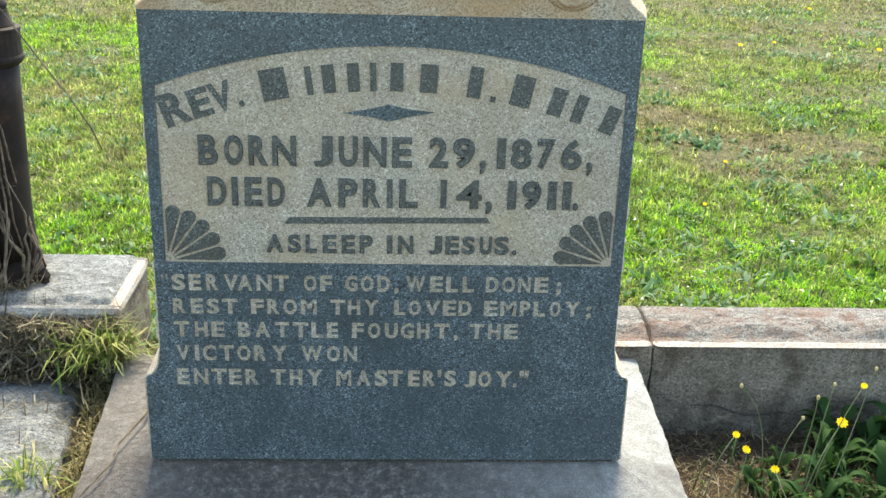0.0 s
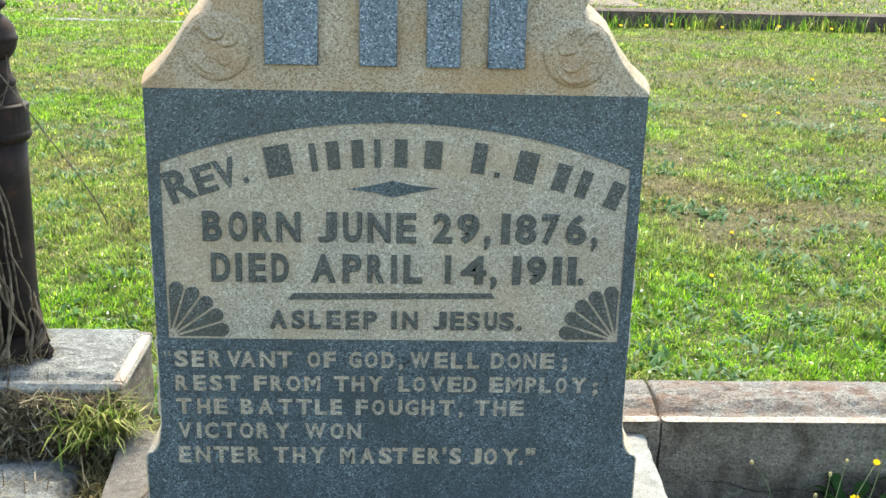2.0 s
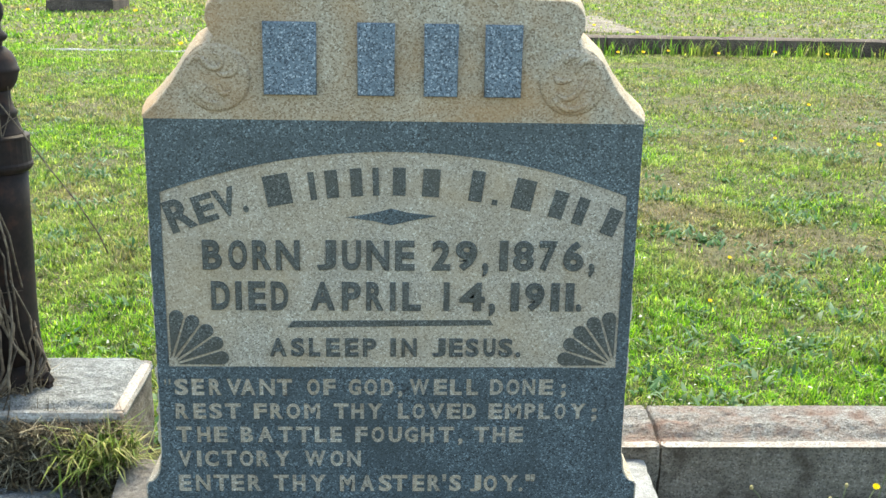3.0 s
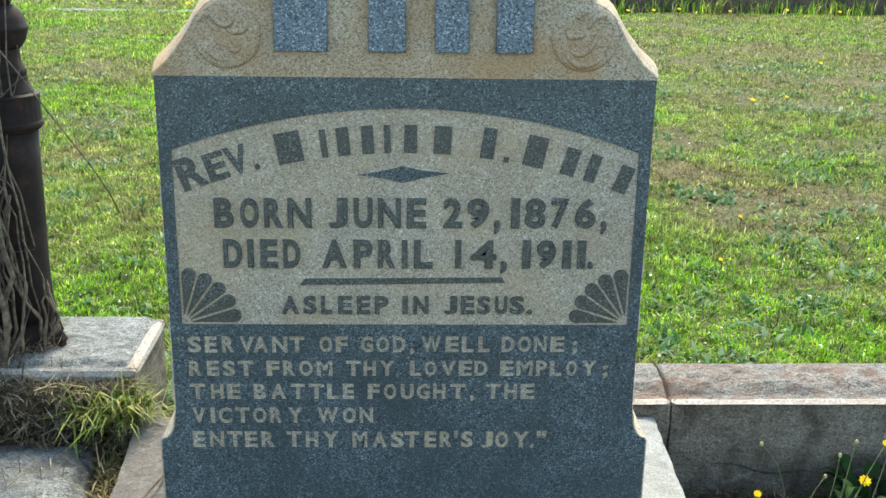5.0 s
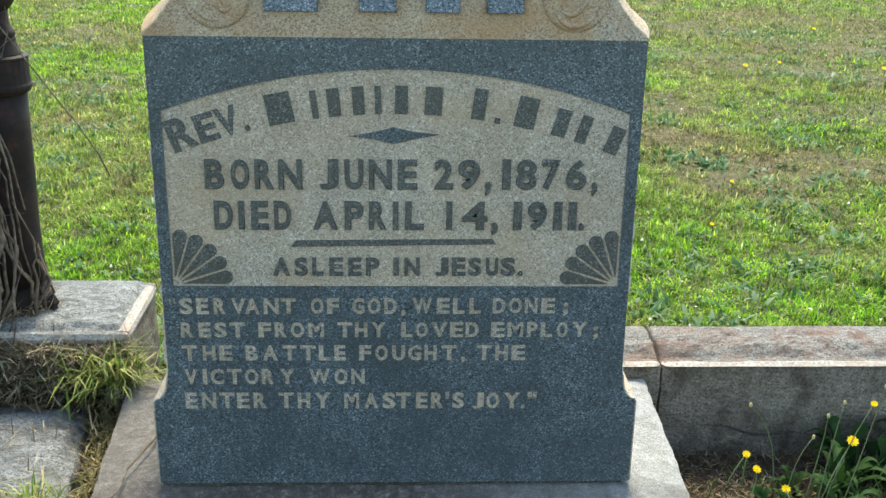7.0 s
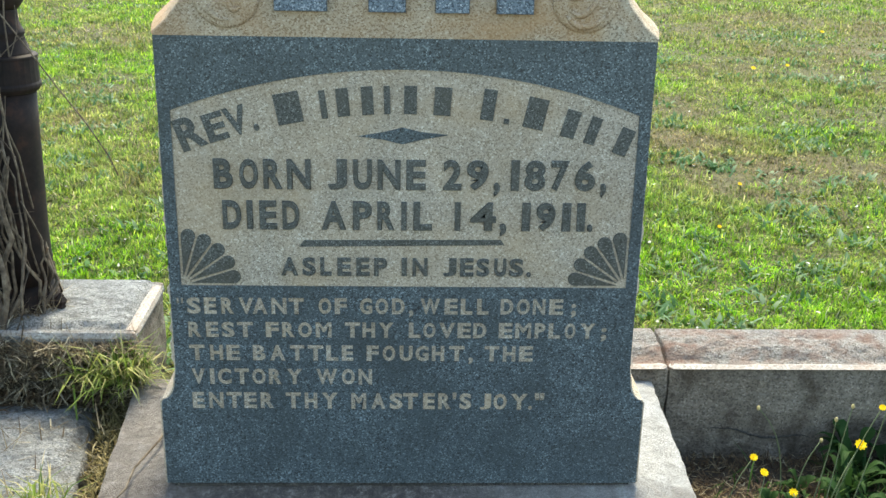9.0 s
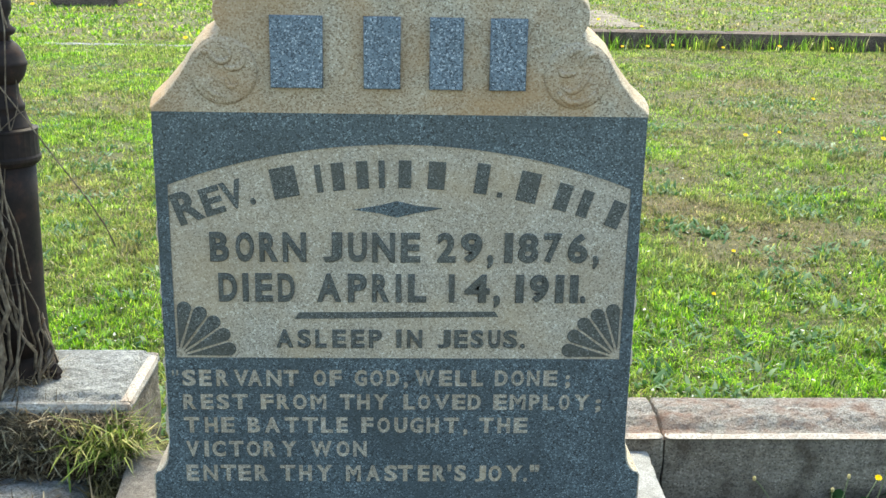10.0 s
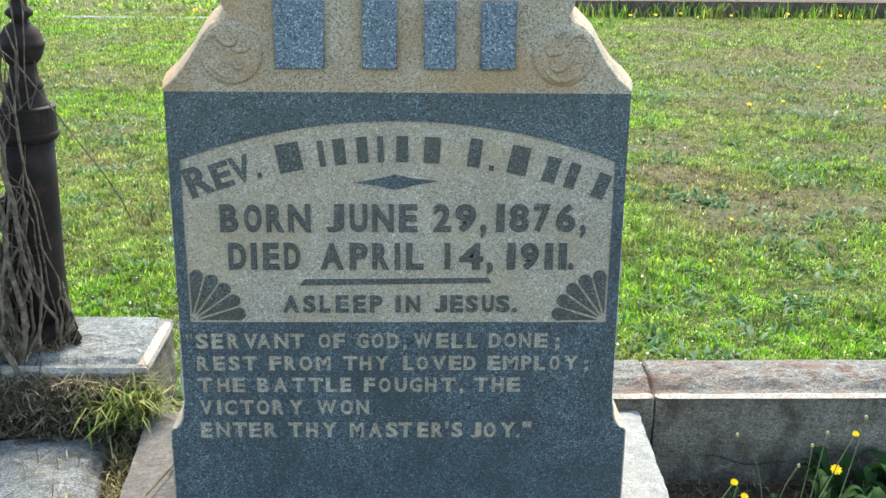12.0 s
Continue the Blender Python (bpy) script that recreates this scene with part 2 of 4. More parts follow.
def thing(name, loc, label, category, group="", kind=""):
    ob = new(name)
    ob.empty_display_size = 0.05
    ob.location = loc
    return tagged(ob, label, category, group, kind)


def origin_of(ob):
    p = Vector(ob.location)
    while ob.parent:
        ob = ob.parent
        p += Vector(ob.location)
    return p


def part(name, data, material_, parent, label="", smooth=False):
    """Links a bmesh or mesh given in world metres as one object under a thing or a part."""
    me = mesh_of(name, data) if isinstance(data, bmesh.types.BMesh) else data
    me.transform(Matrix.Translation(-origin_of(parent)))
    me.materials.append(material_)
    if smooth:
        me.polygons.foreach_set("use_smooth", [True] * len(me.polygons))
    ob = new(name, me)
    ob.parent = parent
    return tagged(ob, label)


def single(name, data, material_, label, category, loc=(0, 0, 0), kind="", group="", smooth=False):
    """A thing that is one mesh, given in world metres."""
    me = mesh_of(name, data) if isinstance(data, bmesh.types.BMesh) else data
    me.transform(Matrix.Translation(-Vector(loc)))
    me.materials.append(material_)
    if smooth:
        me.polygons.foreach_set("use_smooth", [True] * len(me.polygons))
    ob = new(name, me)
    ob.location = loc
    return tagged(ob, label, category, group, kind)


def raw_mesh(name, verts, faces):
    me = bpy.data.meshes.new(name)
    me.from_pydata(verts, [], faces)
    return me


def fbm(p, scale, seed=0.0):
    q = Vector((p[0] * scale + seed, p[1] * scale - seed, p[2] * scale + 2 * seed))
    return noise.fractal(q, 1.0, 2.0, 4)


def rough_block(x0, x1, y0, y1, z0, z1, step=0.02, amp=0.004, top_amp=0.0, seed=0.0, margin=0.0, sides="lrfb", ramp_width=0.018):
    """A stone block with worn edges. The top inside the margin is rock-faced: it swells and breaks unevenly."""
    def ticks(a, b):
        n = max(2, int(round((b - a) / step)))
        return [a + (b - a) * i / n for i in range(n + 1)]
    xs, ys, zs = ticks(x0, x1), ticks(y0, y1), ticks(z0, z1)
    bm = bmesh.new()
    index = {}

    def vert(i, j, k):
        key = (i, j, k)
        if key not in index:
            p = Vector((xs[i], ys[j], zs[k]))
            on = (i in (0, len(xs) - 1)) + (j in (0, len(ys) - 1)) + (k in (0, len(zs) - 1))
            d = fbm(p, 18, seed) * amp
            out = Vector(((i == len(xs) - 1) - (i == 0), (j == len(ys) - 1) - (j == 0), (k == len(zs) - 1) - (k == 0)))
            q = p + out * d - out * (0.003 if on > 1 else 0.0)
            if k == len(zs) - 1 and top_amp:
                far_in = {"l": p.x - x0, "r": x1 - p.x, "f": p.y - y0, "b": y1 - p.y}
                inner = min([far_in[c] for c in sides]) - 0.011 * (0.5 + fbm((p.x, p.y, 0), 22, seed + 5))
                if inner > margin:
                    # scalloped breaks: hollows that meet in sharp ridges
                    w = Vector((p.x * 0.55, p.y, 0.0))
                    near = noise.voronoi(Vector((p.x * 17 + 0.7 * fbm(p, 20, seed), p.y * 40 + 0.7 * fbm(p, 20, seed + 2), seed)))[0][0]
                    calm = min(1.0, (y1 - p.y) / 0.045) if "b" not in sides else 1.0
                    q.z += top_amp * (0.72 + calm * (0.3 * fbm(w, 12, seed + 3) + 0.5 * near - 0.2 + 0.2 * abs(fbm(w, 60, seed + 7)))) * min(1.0, (inner - margin) / ramp_width)
            index[key] = bm.verts.new(q)
        return index[key]
    nx, ny, nz = len(xs) - 1, len(ys) - 1, len(zs) - 1
    for i in range(nx):
        for j in range(ny):
            bm.faces.new((vert(i, j, nz), vert(i + 1, j, nz), vert(i + 1, j + 1, nz), vert(i, j + 1, nz)))
    for i in range(nx):
        for k in range(nz):
            bm.faces.new((vert(i, 0, k), vert(i + 1, 0, k), vert(i + 1, 0, k + 1), vert(i, 0, k + 1)))
            bm.faces.new((vert(i + 1, ny, k), vert(i, ny, k), vert(i, ny, k + 1), vert(i + 1, ny, k + 1)))
    for j in range(ny):
        for k in range(nz):
            bm.faces.new((vert(nx, j, k), vert(nx, j + 1, k), vert(nx, j + 1, k + 1), vert(nx, j, k + 1)))
            bm.faces.new((vert(0, j + 1, k), vert(0, j, k), vert(0, j, k + 1), vert(0, j + 1, k + 1)))
    return bm


def tube(points, radii, sides=6):
    """A round bar along points, its radius given at each."""
    bm = bmesh.new()
    rings = []
    for i, p in enumerate(points):
        p = Vector(p)
        d = (Vector(points[min(i + 1, len(points) - 1)]) - Vector(points[max(i - 1, 0)])).normalized()
        a = d.cross(Vector((0.31, 0.2, 0.93)))
        a = (a if a.length > 1e-3 else d.cross(Vector((1, 0, 0)))).normalized()
        b = d.cross(a)
        r = radii[i] if hasattr(radii, "__len__") else radii
        rings.append([bm.verts.new(p + (a * math.cos(2 * math.pi * k / sides) + b * math.sin(2 * math.pi * k / sides)) * r) for k in range(sides)])
    for r0, r1 in zip(rings, rings[1:]):
        for k in range(sides):
            bm.faces.new((r0[k], r0[(k + 1) % sides], r1[(k + 1) % sides], r1[k]))
    bm.faces.new(rings[0][::-1])
    bm.faces.new(rings[-1])
    bmesh.ops.recalc_face_normals(bm, faces=bm.faces[:])
    return bm


def lathe(profile, axis_at, sides=24):
    """A turned shape: (radius, z) from the foot up; axis_at(z) gives the axis' x and y."""
    bm = bmesh.new()
    rings = []
    for r, z in profile:
        cx, cy = axis_at(z)
        rings.append([bm.verts.new((cx + r * math.cos(2 * math.pi * k / sides), cy + r * math.sin(2 * math.pi * k / sides), z)) for k in range(sides)])
    for r0, r1 in zip(rings, rings[1:]):
        for k in range(sides):
            bm.faces.new((r0[k], r0[(k + 1) % sides], r1[(k + 1) % sides], r1[k]))
    bm.faces.new(rings[0][::-1])
    bm.faces.new(rings[-1])
    return bm


def blades(name, base, heading, length, width, lean, droop, dry=None):
    """Many grass blades in one mesh: arrays of foot points, headings, lengths, widths, leans and droops."""
    n = len(base)
    d = np.stack([np.cos(heading), np.sin(heading), np.zeros(n)], 1)
    s = np.stack([-np.sin(heading), np.cos(heading), np.zeros(n)], 1) * (width / 2)[:, None]
    up = np.array([0, 0, 1.0])
    mid = base + (d * np.sin(lean)[:, None] + up * np.cos(lean)[:, None]) * (length * 0.55)[:, None]
    l2 = lean + droop
    tip = mid + (d * np.sin(l2)[:, None] + up * np.cos(l2)[:, None]) * (length * 0.45)[:, None]
    v = np.empty((n, 5, 3))
    v[:, 0], v[:, 1], v[:, 2], v[:, 3], v[:, 4] = base - s, base + s, mid + s * 0.8, mid - s * 0.8, tip
    me = bpy.data.meshes.new(name)
    me.vertices.add(n * 5)
    me.vertices.foreach_set("co", v.reshape(-1))
    o = (np.arange(n) * 5)[:, None]
    loops = np.concatenate([o + 0, o + 1, o + 2, o + 3, o + 3, o + 2, o + 4], 1).reshape(-1)
    me.loops.add(n * 7)
    me.loops.foreach_set("vertex_index", loops.astype(np.int32))
    me.polygons.add(n * 2)
    starts = np.stack([np.arange(n) * 7, np.arange(n) * 7 + 4], 1).reshape(-1)
    me.polygons.foreach_set("loop_start", starts.astype(np.int32))
    me.update(calc_edges=True)
    if dry is not None:
        me.attributes.new("dry", "FLOAT", "POINT").data.foreach_set("value", np.repeat(dry, 5).astype(np.float32))
    me.validate()
    return me


# ---- carved outlines ----
_glyphs = {}


def cap_height(weight):
    """The height of a flat capital of the built-in font, made bolder."""
    cu = bpy.data.curves.new("glyph", "FONT")
    cu.body = "H"
    ob = new("glyph", cu)
    bpy.context.view_layer.update()
    high = ob.dimensions.y
    bpy.data.objects.remove(ob)
    bpy.data.curves.remove(cu)
    return high + 2 * weight


def glyph(ch, weight=0.035):
    """The outlines of a capital in the built-in font, made bolder, as lists of (x, z), cap height 1, left edge 0."""
    key = (ch, weight)
    if key in _glyphs:
        return _glyphs[key]
    cu = bpy.data.curves.new("glyph", "FONT")
    cu.body = ch
    ob = new("glyph", cu)
    bpy.context.view_layer.update()
    flat = ob.to_curve(bpy.context.evaluated_depsgraph_get())
    loops = []
    for sp in flat.splines:
        pts = []
        bp = sp.bezier_points
        for i in range(len(bp)):
            a, b = bp[i], bp[(i + 1) % len(bp)]
            straight = (a.handle_right - a.co).length < 1e-4 and (b.handle_left - b.co).length < 1e-4
            chord = (b.co - a.co)
            if not straight and chord.length > 1e-6:
                off = max(abs((a.handle_right - a.co).cross(chord).length), abs((b.handle_left - b.co).cross(chord).length)) / chord.length
                straight = off < 1e-3
            for t in ((0.0,) if straight else (0.0, 0.25, 0.5, 0.75)):
                q = a.co * (1 - t) ** 3 + a.handle_right * 3 * t * (1 - t) ** 2 + b.handle_left * 3 * t * t * (1 - t) + b.co * t ** 3
                if not pts or (Vector(pts[-1]) - q.xy).length > 1e-4:
                    pts.append((q.x, q.y))
        loops.append(pts)
    ob.to_curve_clear()
    bpy.data.objects.remove(ob)
    bpy.data.curves.remove(cu)

    def area(l):
        return sum(l[i - 1][0] * l[i][1] - l[i][0] * l[i - 1][1] for i in range(len(l))) / 2
    sign = 1 if area(max(loops, key=lambda l: abs(area(l)))) > 0 else -1
    fat = []
    for l in loops:
        res = []
        n = len(l)
        for i in range(n):
            e0 = (Vector(l[i]) - Vector(l[i - 1])).normalized()
            e1 = (Vector(l[(i + 1) % n]) - Vector(l[i])).normalized()
            n0, n1 = Vector((e0.y, -e0.x)), Vector((e1.y, -e1.x))
            m = n0 + n1
            if m.length < 0.2:
                m = n0
            m.normalize()
            res.append(tuple(Vector(l[i]) + m * (sign * weight / max(0.5, m.dot(n0)))))
        fat.append(res)
    x0 = min(p[0] for l in fat for p in l)
    cap = cap_height(weight)
    fat = [[((p[0] - x0) / cap, (p[1] + weight) / cap) for p in l] for l in fat]
    if ch.isalnum():
        lo, hi = min(p[1] for l in fat for p in l), max(p[1] for l in fat for p in l)
        fat = [[(p[0], (p[1] - lo) / (hi - lo)) for p in l] for l in fat]
    _glyphs[key] = fat
    return fat


def word_loops(word, x0, x1, z0, z1, gap=0.16, weight=0.035, small=0.95):
    """Outlines of a word between x0 and x1 on the baseline z0; letters after the first are a little smaller, as small capitals."""
    pen, out = 0.0, []
    for i, ch in enumerate(word):
        ls = glyph(ch, weight)
        k = 1.0 if (i == 0 or not word[0].isalpha()) else small
        out += [[(pen + p[0] * k, p[1] * k) for p in l] for l in ls]
        pen += k * max(p[0] for l in ls for p in l) + gap
    full = pen - gap
    sx, sz = (x1 - x0) / full, z1 - z0
    return [[(x0 + p[0] * sx, z0 + p[1] * sz) for p in l] for l in out]


def slab_from_loops(name, loops, y_front, y_back, worn=0.0):
    """A flat plate in the upright plane, bounded by outlines (holes by the even-odd rule), as thick as y_back - y_front."""
    cu = bpy.data.curves.new(name, "CURVE")
    cu.dimensions, cu.fill_mode = "2D", "BOTH"
    cu.extrude = (y_back - y_front) / 2 - worn
    cu.bevel_depth, cu.bevel_resolution, cu.offset = worn, 0, -worn
    for l in loops:
        sp = cu.splines.new("POLY")
        sp.points.add(len(l) - 1)
        for p, q in zip(sp.points, l):
            p.co = (q[0], q[1], 0, 1)
        sp.use_cyclic_u = True
    ob = new(name, cu)
    bpy.context.view_layer.update()
    dg = bpy.context.evaluated_depsgraph_get()
    me = bpy.data.meshes.new_from_object(ob.evaluated_get(dg))
    bpy.data.objects.remove(ob)
    bpy.data.curves.remove(cu)
    me.transform(Matrix.Translation((0, (y_front + y_back) / 2, 0)) @ Matrix.Rotation(math.pi / 2, 4, "X"))
    me.materials.clear()
    return me


# ---- ground: soil inside the plot, lawn beyond the coping, one sheet to the horizon ----


def ground_height(x, y):
    step = min(1.0, max(0.0, (y - 0.42) / 0.09, (-0.95 - x) / 0.1, (x - 2.3) / 0.25, (-2.1 - y) / 0.3))
    h = 0.08 * step
    if -4 < x < 6 and -3 < y < 20:
        h += (0.012 if step > 0.5 else 0.008) * fbm((x, y, 0), 1.6 if step > 0.5 else 7.0, 4.0)
    return h


def build_ground():
    near = [-4 + 0.25 * i for i in range(11)] + [-1.3 + 0.05 * i for i in range(65)] + [1.95 + 0.25 * i for i in range(18)]
    xs = [-400, -120, -40, -15, -7] + near + [8, 15, 40, 120, 400]
    ys = [-400, -120, -40, -15, -6, -3, -2] + [-1.6 + 0.1 * i for i in range(12)] + [-0.4 + 0.03 * i for i in range(40)] + [0.8 + 0.2 * i for i in range(60)] + [14, 18, 25, 40, 120, 400]
    verts = [(x, y, ground_height(x, y)) for y in ys for x in xs]
    w = len(xs)
    faces = [(j * w + i, j * w + i + 1, (j + 1) * w + i + 1, (j + 1) * w + i) for j in range(len(ys) - 1) for i in range(w - 1)]
    single("ground", raw_mesh("ground", verts, faces), SOIL, "brown soil in the plot and thin grassy ground beyond it", "ground", kind="structure", smooth=True)


build_ground()


# dry, thin spots in the turf: x, y, radius, how bare
DRY_SPOTS = ((1.11, 2.11, 0.22, 0.9), (1.2, 1.9, 0.2, 0.8), (1.04, 2.54, 0.2, 0.7), (1.9, 3.01, 0.35, 0.8), (1.58, 2.05, 0.25, 0.8), (1.19, 1.31, 0.14, 0.6), (1.25, 3.21, 0.25, 0.6),
             (1.45, 2.3, 0.3, 0.6), (-1.36, 3.47, 0.25, 0.8), (-1.75, 4.95, 0.4, 0.7), (0.72, 1.14, 0.08, 0.5), (2.4, 4.3, 0.6, 0.55), (3.2, 5.5, 0.9, 0.5), (-2.4, 6.8, 0.5, 0.6), (-2.3, 11.5, 0.9, 0.6))
# broad grey-green weeds
WEED_SPOTS = ((0.98, 2.29, 0.1), (1.1, 2.2, 0.06), (1.61, 2.69, 0.12), (1.19, 1.66, 0.09), (-1.22, 2.65, 0.09), (-1.13, 2.2, 0.07), (-0.6, 1.25, 0.05), (1.35, 4.36, 0.16), (2.24, 5.22, 0.2), (2.14, 3.76, 0.15),
              (1.53, 2.51, 0.08), (-1.3, 3.17, 0.08), (1.05, 1.2, 0.05), (1.9, 3.9, 0.12))


def rough_edge(x, y):
    """A fine mottle that breaks the dry spots up."""
    return np.array([1 + noise.noise(Vector((a * 13, b * 10, 5))) for a, b in zip(x, y)])


def dryness(x, y):
    """How thin and straw-coloured the turf is at each place, 0 to 1."""
    d = np.array([0.5 * noise.noise(Vector((a * 1.1, b * 0.8, 9))) + 0.55 * noise.noise(Vector((a * 5.5, b * 4.0, 2))) for a, b in zip(x, y)]) * np.where(x < 0.2, 0.75, 1.0) * np.clip((y - 0.8) / 0.9, 0.25, 1.0)
    for cx, cy, r, k in DRY_SPOTS:
        d = d + k * np.exp(-((x - cx) ** 2 + (y - cy) ** 2) / (r * r))
    d = d * np.clip(1.0 - 0.35 * rough_edge(x, y), 0, 1) + 0.34 * np.clip((x - 0.4) / 1.4, 0, 1) * np.clip((y - 1.3) / 1.5, 0, 1)
    return np.clip(d - 0.12 + 0.18 * np.clip((y - 2.5) / 3.0, 0, 1), 0, 1)


def lawn_blades():
    rng = np.random.default_rng(3)
    foots, lens, wids = [], [], []
    # (y from, y to, blades a square metre, length, width)
    for y0, y1, dens, ln, wd in ((0.55, 0.6, 26000, 0.052, 0.0034), (0.6, 1.4, 38000, 0.032, 0.0033), (1.4, 2.6, 23000, 0.033, 0.0042), (2.6, 4.6, 14000, 0.035, 0.005), (4.6, 8.64, 5600, 0.042, 0.0075), (8.64, 22.0, 650, 0.07, 0.02)):
        left, right = -(0.62 + 0.43 * y1), 0.75 + 0.47 * y1
        n = int(dens * (right - left) * (y1 - y0))
        x, y = rng.uniform(left, right, n), rng.uniform(y0, y1, n)
        # tufts: blades gather round random centres
        c = rng.integers(0, n, n)
        pull = (rng.random(n) < 0.55)
        sp = 0.012 + 0.004 * y0
        x = np.where(pull, x[c // 9 * 9] + rng.normal(0, sp, n), x)
        y = np.where(pull, np.clip(y[c // 9 * 9] + rng.normal(0, sp, n), y0, y1), y)
        foots.append(np.stack([x, y], 1))
        tall = np.array([0.75 + 0.6 * noise.noise(Vector((a * 1.7, b * 1.7, 3))) for a, b in zip(x, y)])
        lens.append(ln * rng.uniform(0.5, 1.4, n) * np.clip(tall, 0.35, 1.5))
        wids.append(wd * rng.uniform(0.6, 1.3, n))
    f = np.concatenate(foots)
    ln, wd = np.concatenate(lens), np.concatenate(wids)
    bare = dryness(f[:, 0], f[:, 1])
    keep = rng.random(len(f)) > 0.55 * bare
    # behind the corner block and coping only
    keep &= ~((f[:, 0] < -0.46) & (f[:, 1] < 0.66))
    keep &= ~((f[:, 0] > 0.28) & (f[:, 1] > 8.63) & (f[:, 1] < 8.98))
    f, ln, wd, bare = f[keep], ln[keep] * (1 - 0.45 * bare[keep]), wd[keep], bare[keep]
    z = np.array([ground_height(a, b) for a, b in f]) - 0.002
    n = len(f)
    me = blades("lawn_grass", np.concatenate([f, z[:, None]], 1), rng.uniform(0, 2 * math.pi, n), ln, wd, np.abs(rng.normal(0.9, 0.42, n)), rng.uniform(-0.1, 0.9, n), np.clip(bare * rng.uniform(0.6, 1.5, n), 0, 0.95))
    single("lawn_grass", me, LAWN, "short patchy yellow-green lawn grass with dry spots", "grass", kind="stuff")
    m = 1000
    x, y = rng.uniform(0.3, 6.0, m), rng.uniform(8.42, 8.64, m)
    c = rng.uniform(0.3, 6.0, 70)
    x = np.where(rng.random(m) < 0.6, c[rng.integers(0, 70, m)] + rng.normal(0, 0.05, m), x)
    gz = np.array([ground_height(a, b) for a, b in zip(x, y)])
    me = blades("rank_fringe", np.stack([x, y, gz], 1), rng.uniform(0, 6.3, m), rng.uniform(0.06, 0.2, m), rng.uniform(0.006, 0.012, m), np.abs(rng.normal(0.25, 0.25, m)), rng.uniform(0.1, 0.9, m))
    single("rank_fringe", me, LAWN, "taller unmown grass along the foot of a far coping", "grass", kind="stuff")
    m = 60000
    x, y = rng.uniform(-9, 11, m), rng.uniform(-6, 14, m)
    seen = (y > 0.55) & (x > -(0.6 + 0.43 * y)) & (x < 0.7 + 0.46 * y)
    plot = (y < 0.62) & (y > -2.2) & (x > -1.0) & (x < 2.35)
    x, y = x[~seen & ~plot], y[~seen & ~plot]
    m = len(x)
    gz = np.array([ground_height(a, b) for a, b in zip(x, y)])
    me = blades("outer_grass", np.stack([x, y, gz], 1), rng.uniform(0, 6.3, m), rng.uniform(0.04, 0.08, m), rng.uniform(0.012, 0.025, m), np.abs(rng.normal(0.9, 0.4, m)), rng.uniform(0, 0.8, m))
    single("outer_grass", me, LAWN, "lawn grass spreading round the plot", "grass", kind="stuff")
    # pale dry flecks and broad clover leaves between the blades
    m = 700
    y = 0.6 + 7.5 * rng.random(m) ** 1.5
    x = rng.uniform(-1, 1, m) * (0.6 + 0.48 * y) + 0.15
    gz = np.array([ground_height(a, b) for a, b in zip(x, y)]) + rng.uniform(0.004, 0.02, m)
    me = blades("lawn_litter", np.stack([x, y, gz], 1), rng.uniform(0, 6.3, m), rng.uniform(0.004, 0.014, m), rng.uniform(0.003, 0.008, m), rng.uniform(1.1, 1.6, m), rng.uniform(-0.2, 0.2, m))
    single("lawn_litter", me, WHITEBIT, "pale dry flecks of dead leaf in the lawn", "litter", kind="stuff")
    m = 24000
    cy = 0.6 + 7.6 * rng.random(m // 30) ** 1.2
    cx = rng.uniform(-1, 1, m // 30) * (0.6 + 0.48 * cy) + 0.15
    sp = np.repeat(0.014 + 0.006 * cy, 30)
    x, y = np.repeat(cx, 30) + rng.normal(0, 1, m) * sp, np.maximum(np.repeat(cy, 30) + rng.normal(0, 1, m) * sp, 0.57)
    for tx, ty, tr in ((-1.66, 3.87, 0.1), (-1.8, 3.95, 0.07), (-1.92, 5.63, 0.22), (1.61, 2.72, 0.1), (0.62, 0.75, 0.05), (1.0, 1.05, 0.06), (-0.62, 0.95, 0.06)):
        k = int(2600 * tr)
        x, y = np.append(x, tx + tr * 0.7 * rng.normal(0, 1, k)), np.append(y, np.maximum(ty + tr * 0.5 * rng.normal(0, 1, k), 0.57))
    m = len(x)
    gz = np.array([ground_height(a, b) for a, b in zip(x, y)])
    me = blades("lawn_tufts", np.stack([x, y, gz], 1), rng.uniform(0, 6.3, m), rng.uniform(0.02, 0.048, m), rng.uniform(0.0018, 0.0038, m) * (1 + 0.25 * y), np.abs(rng.normal(0.9, 0.45, m)), rng.uniform(0.1, 1.1, m), np.clip(rng.normal(0.12, 0.12, m), 0, 1))
    single("lawn_tufts", me, LAWN, "coarser bright green tufts standing in the lawn", "grass", kind="stuff")
    m = 5000
    cy = 0.6 + 6.5 * rng.random(m // 10) ** 1.4
    cx = rng.uniform(-1, 1, m // 10) * (0.6 + 0.48 * cy) + 0.15
    x, y = np.repeat(cx, 10) + rng.normal(0, 0.028, m), np.repeat(cy, 10) + rng.normal(0, 0.028, m)
    for wx, wy, wr in WEED_SPOTS:
        k = int(700 * wr)
        x, y = np.append(x, wx + wr * 1.3 * rng.normal(0, 0.6, k)), np.append(y, wy + wr * rng.normal(0, 0.6, k))
    m = len(x)
    y = np.maximum(y, 0.57)
    gz = np.array([ground_height(a, b) for a, b in zip(x, y)])
    me = blades("lawn_weeds", np.stack([x, y, gz], 1), rng.uniform(0, 6.3, m), rng.uniform(0.02, 0.05, m), rng.uniform(0.008, 0.016, m), rng.uniform(0.6, 1.2, m), rng.uniform(0.1, 0.6, m))
    single("lawn_weeds", me, CLOVER, "broad-leaved green weed rosettes scattered in the lawn", "weeds", kind="stuff")


lawn_blades()

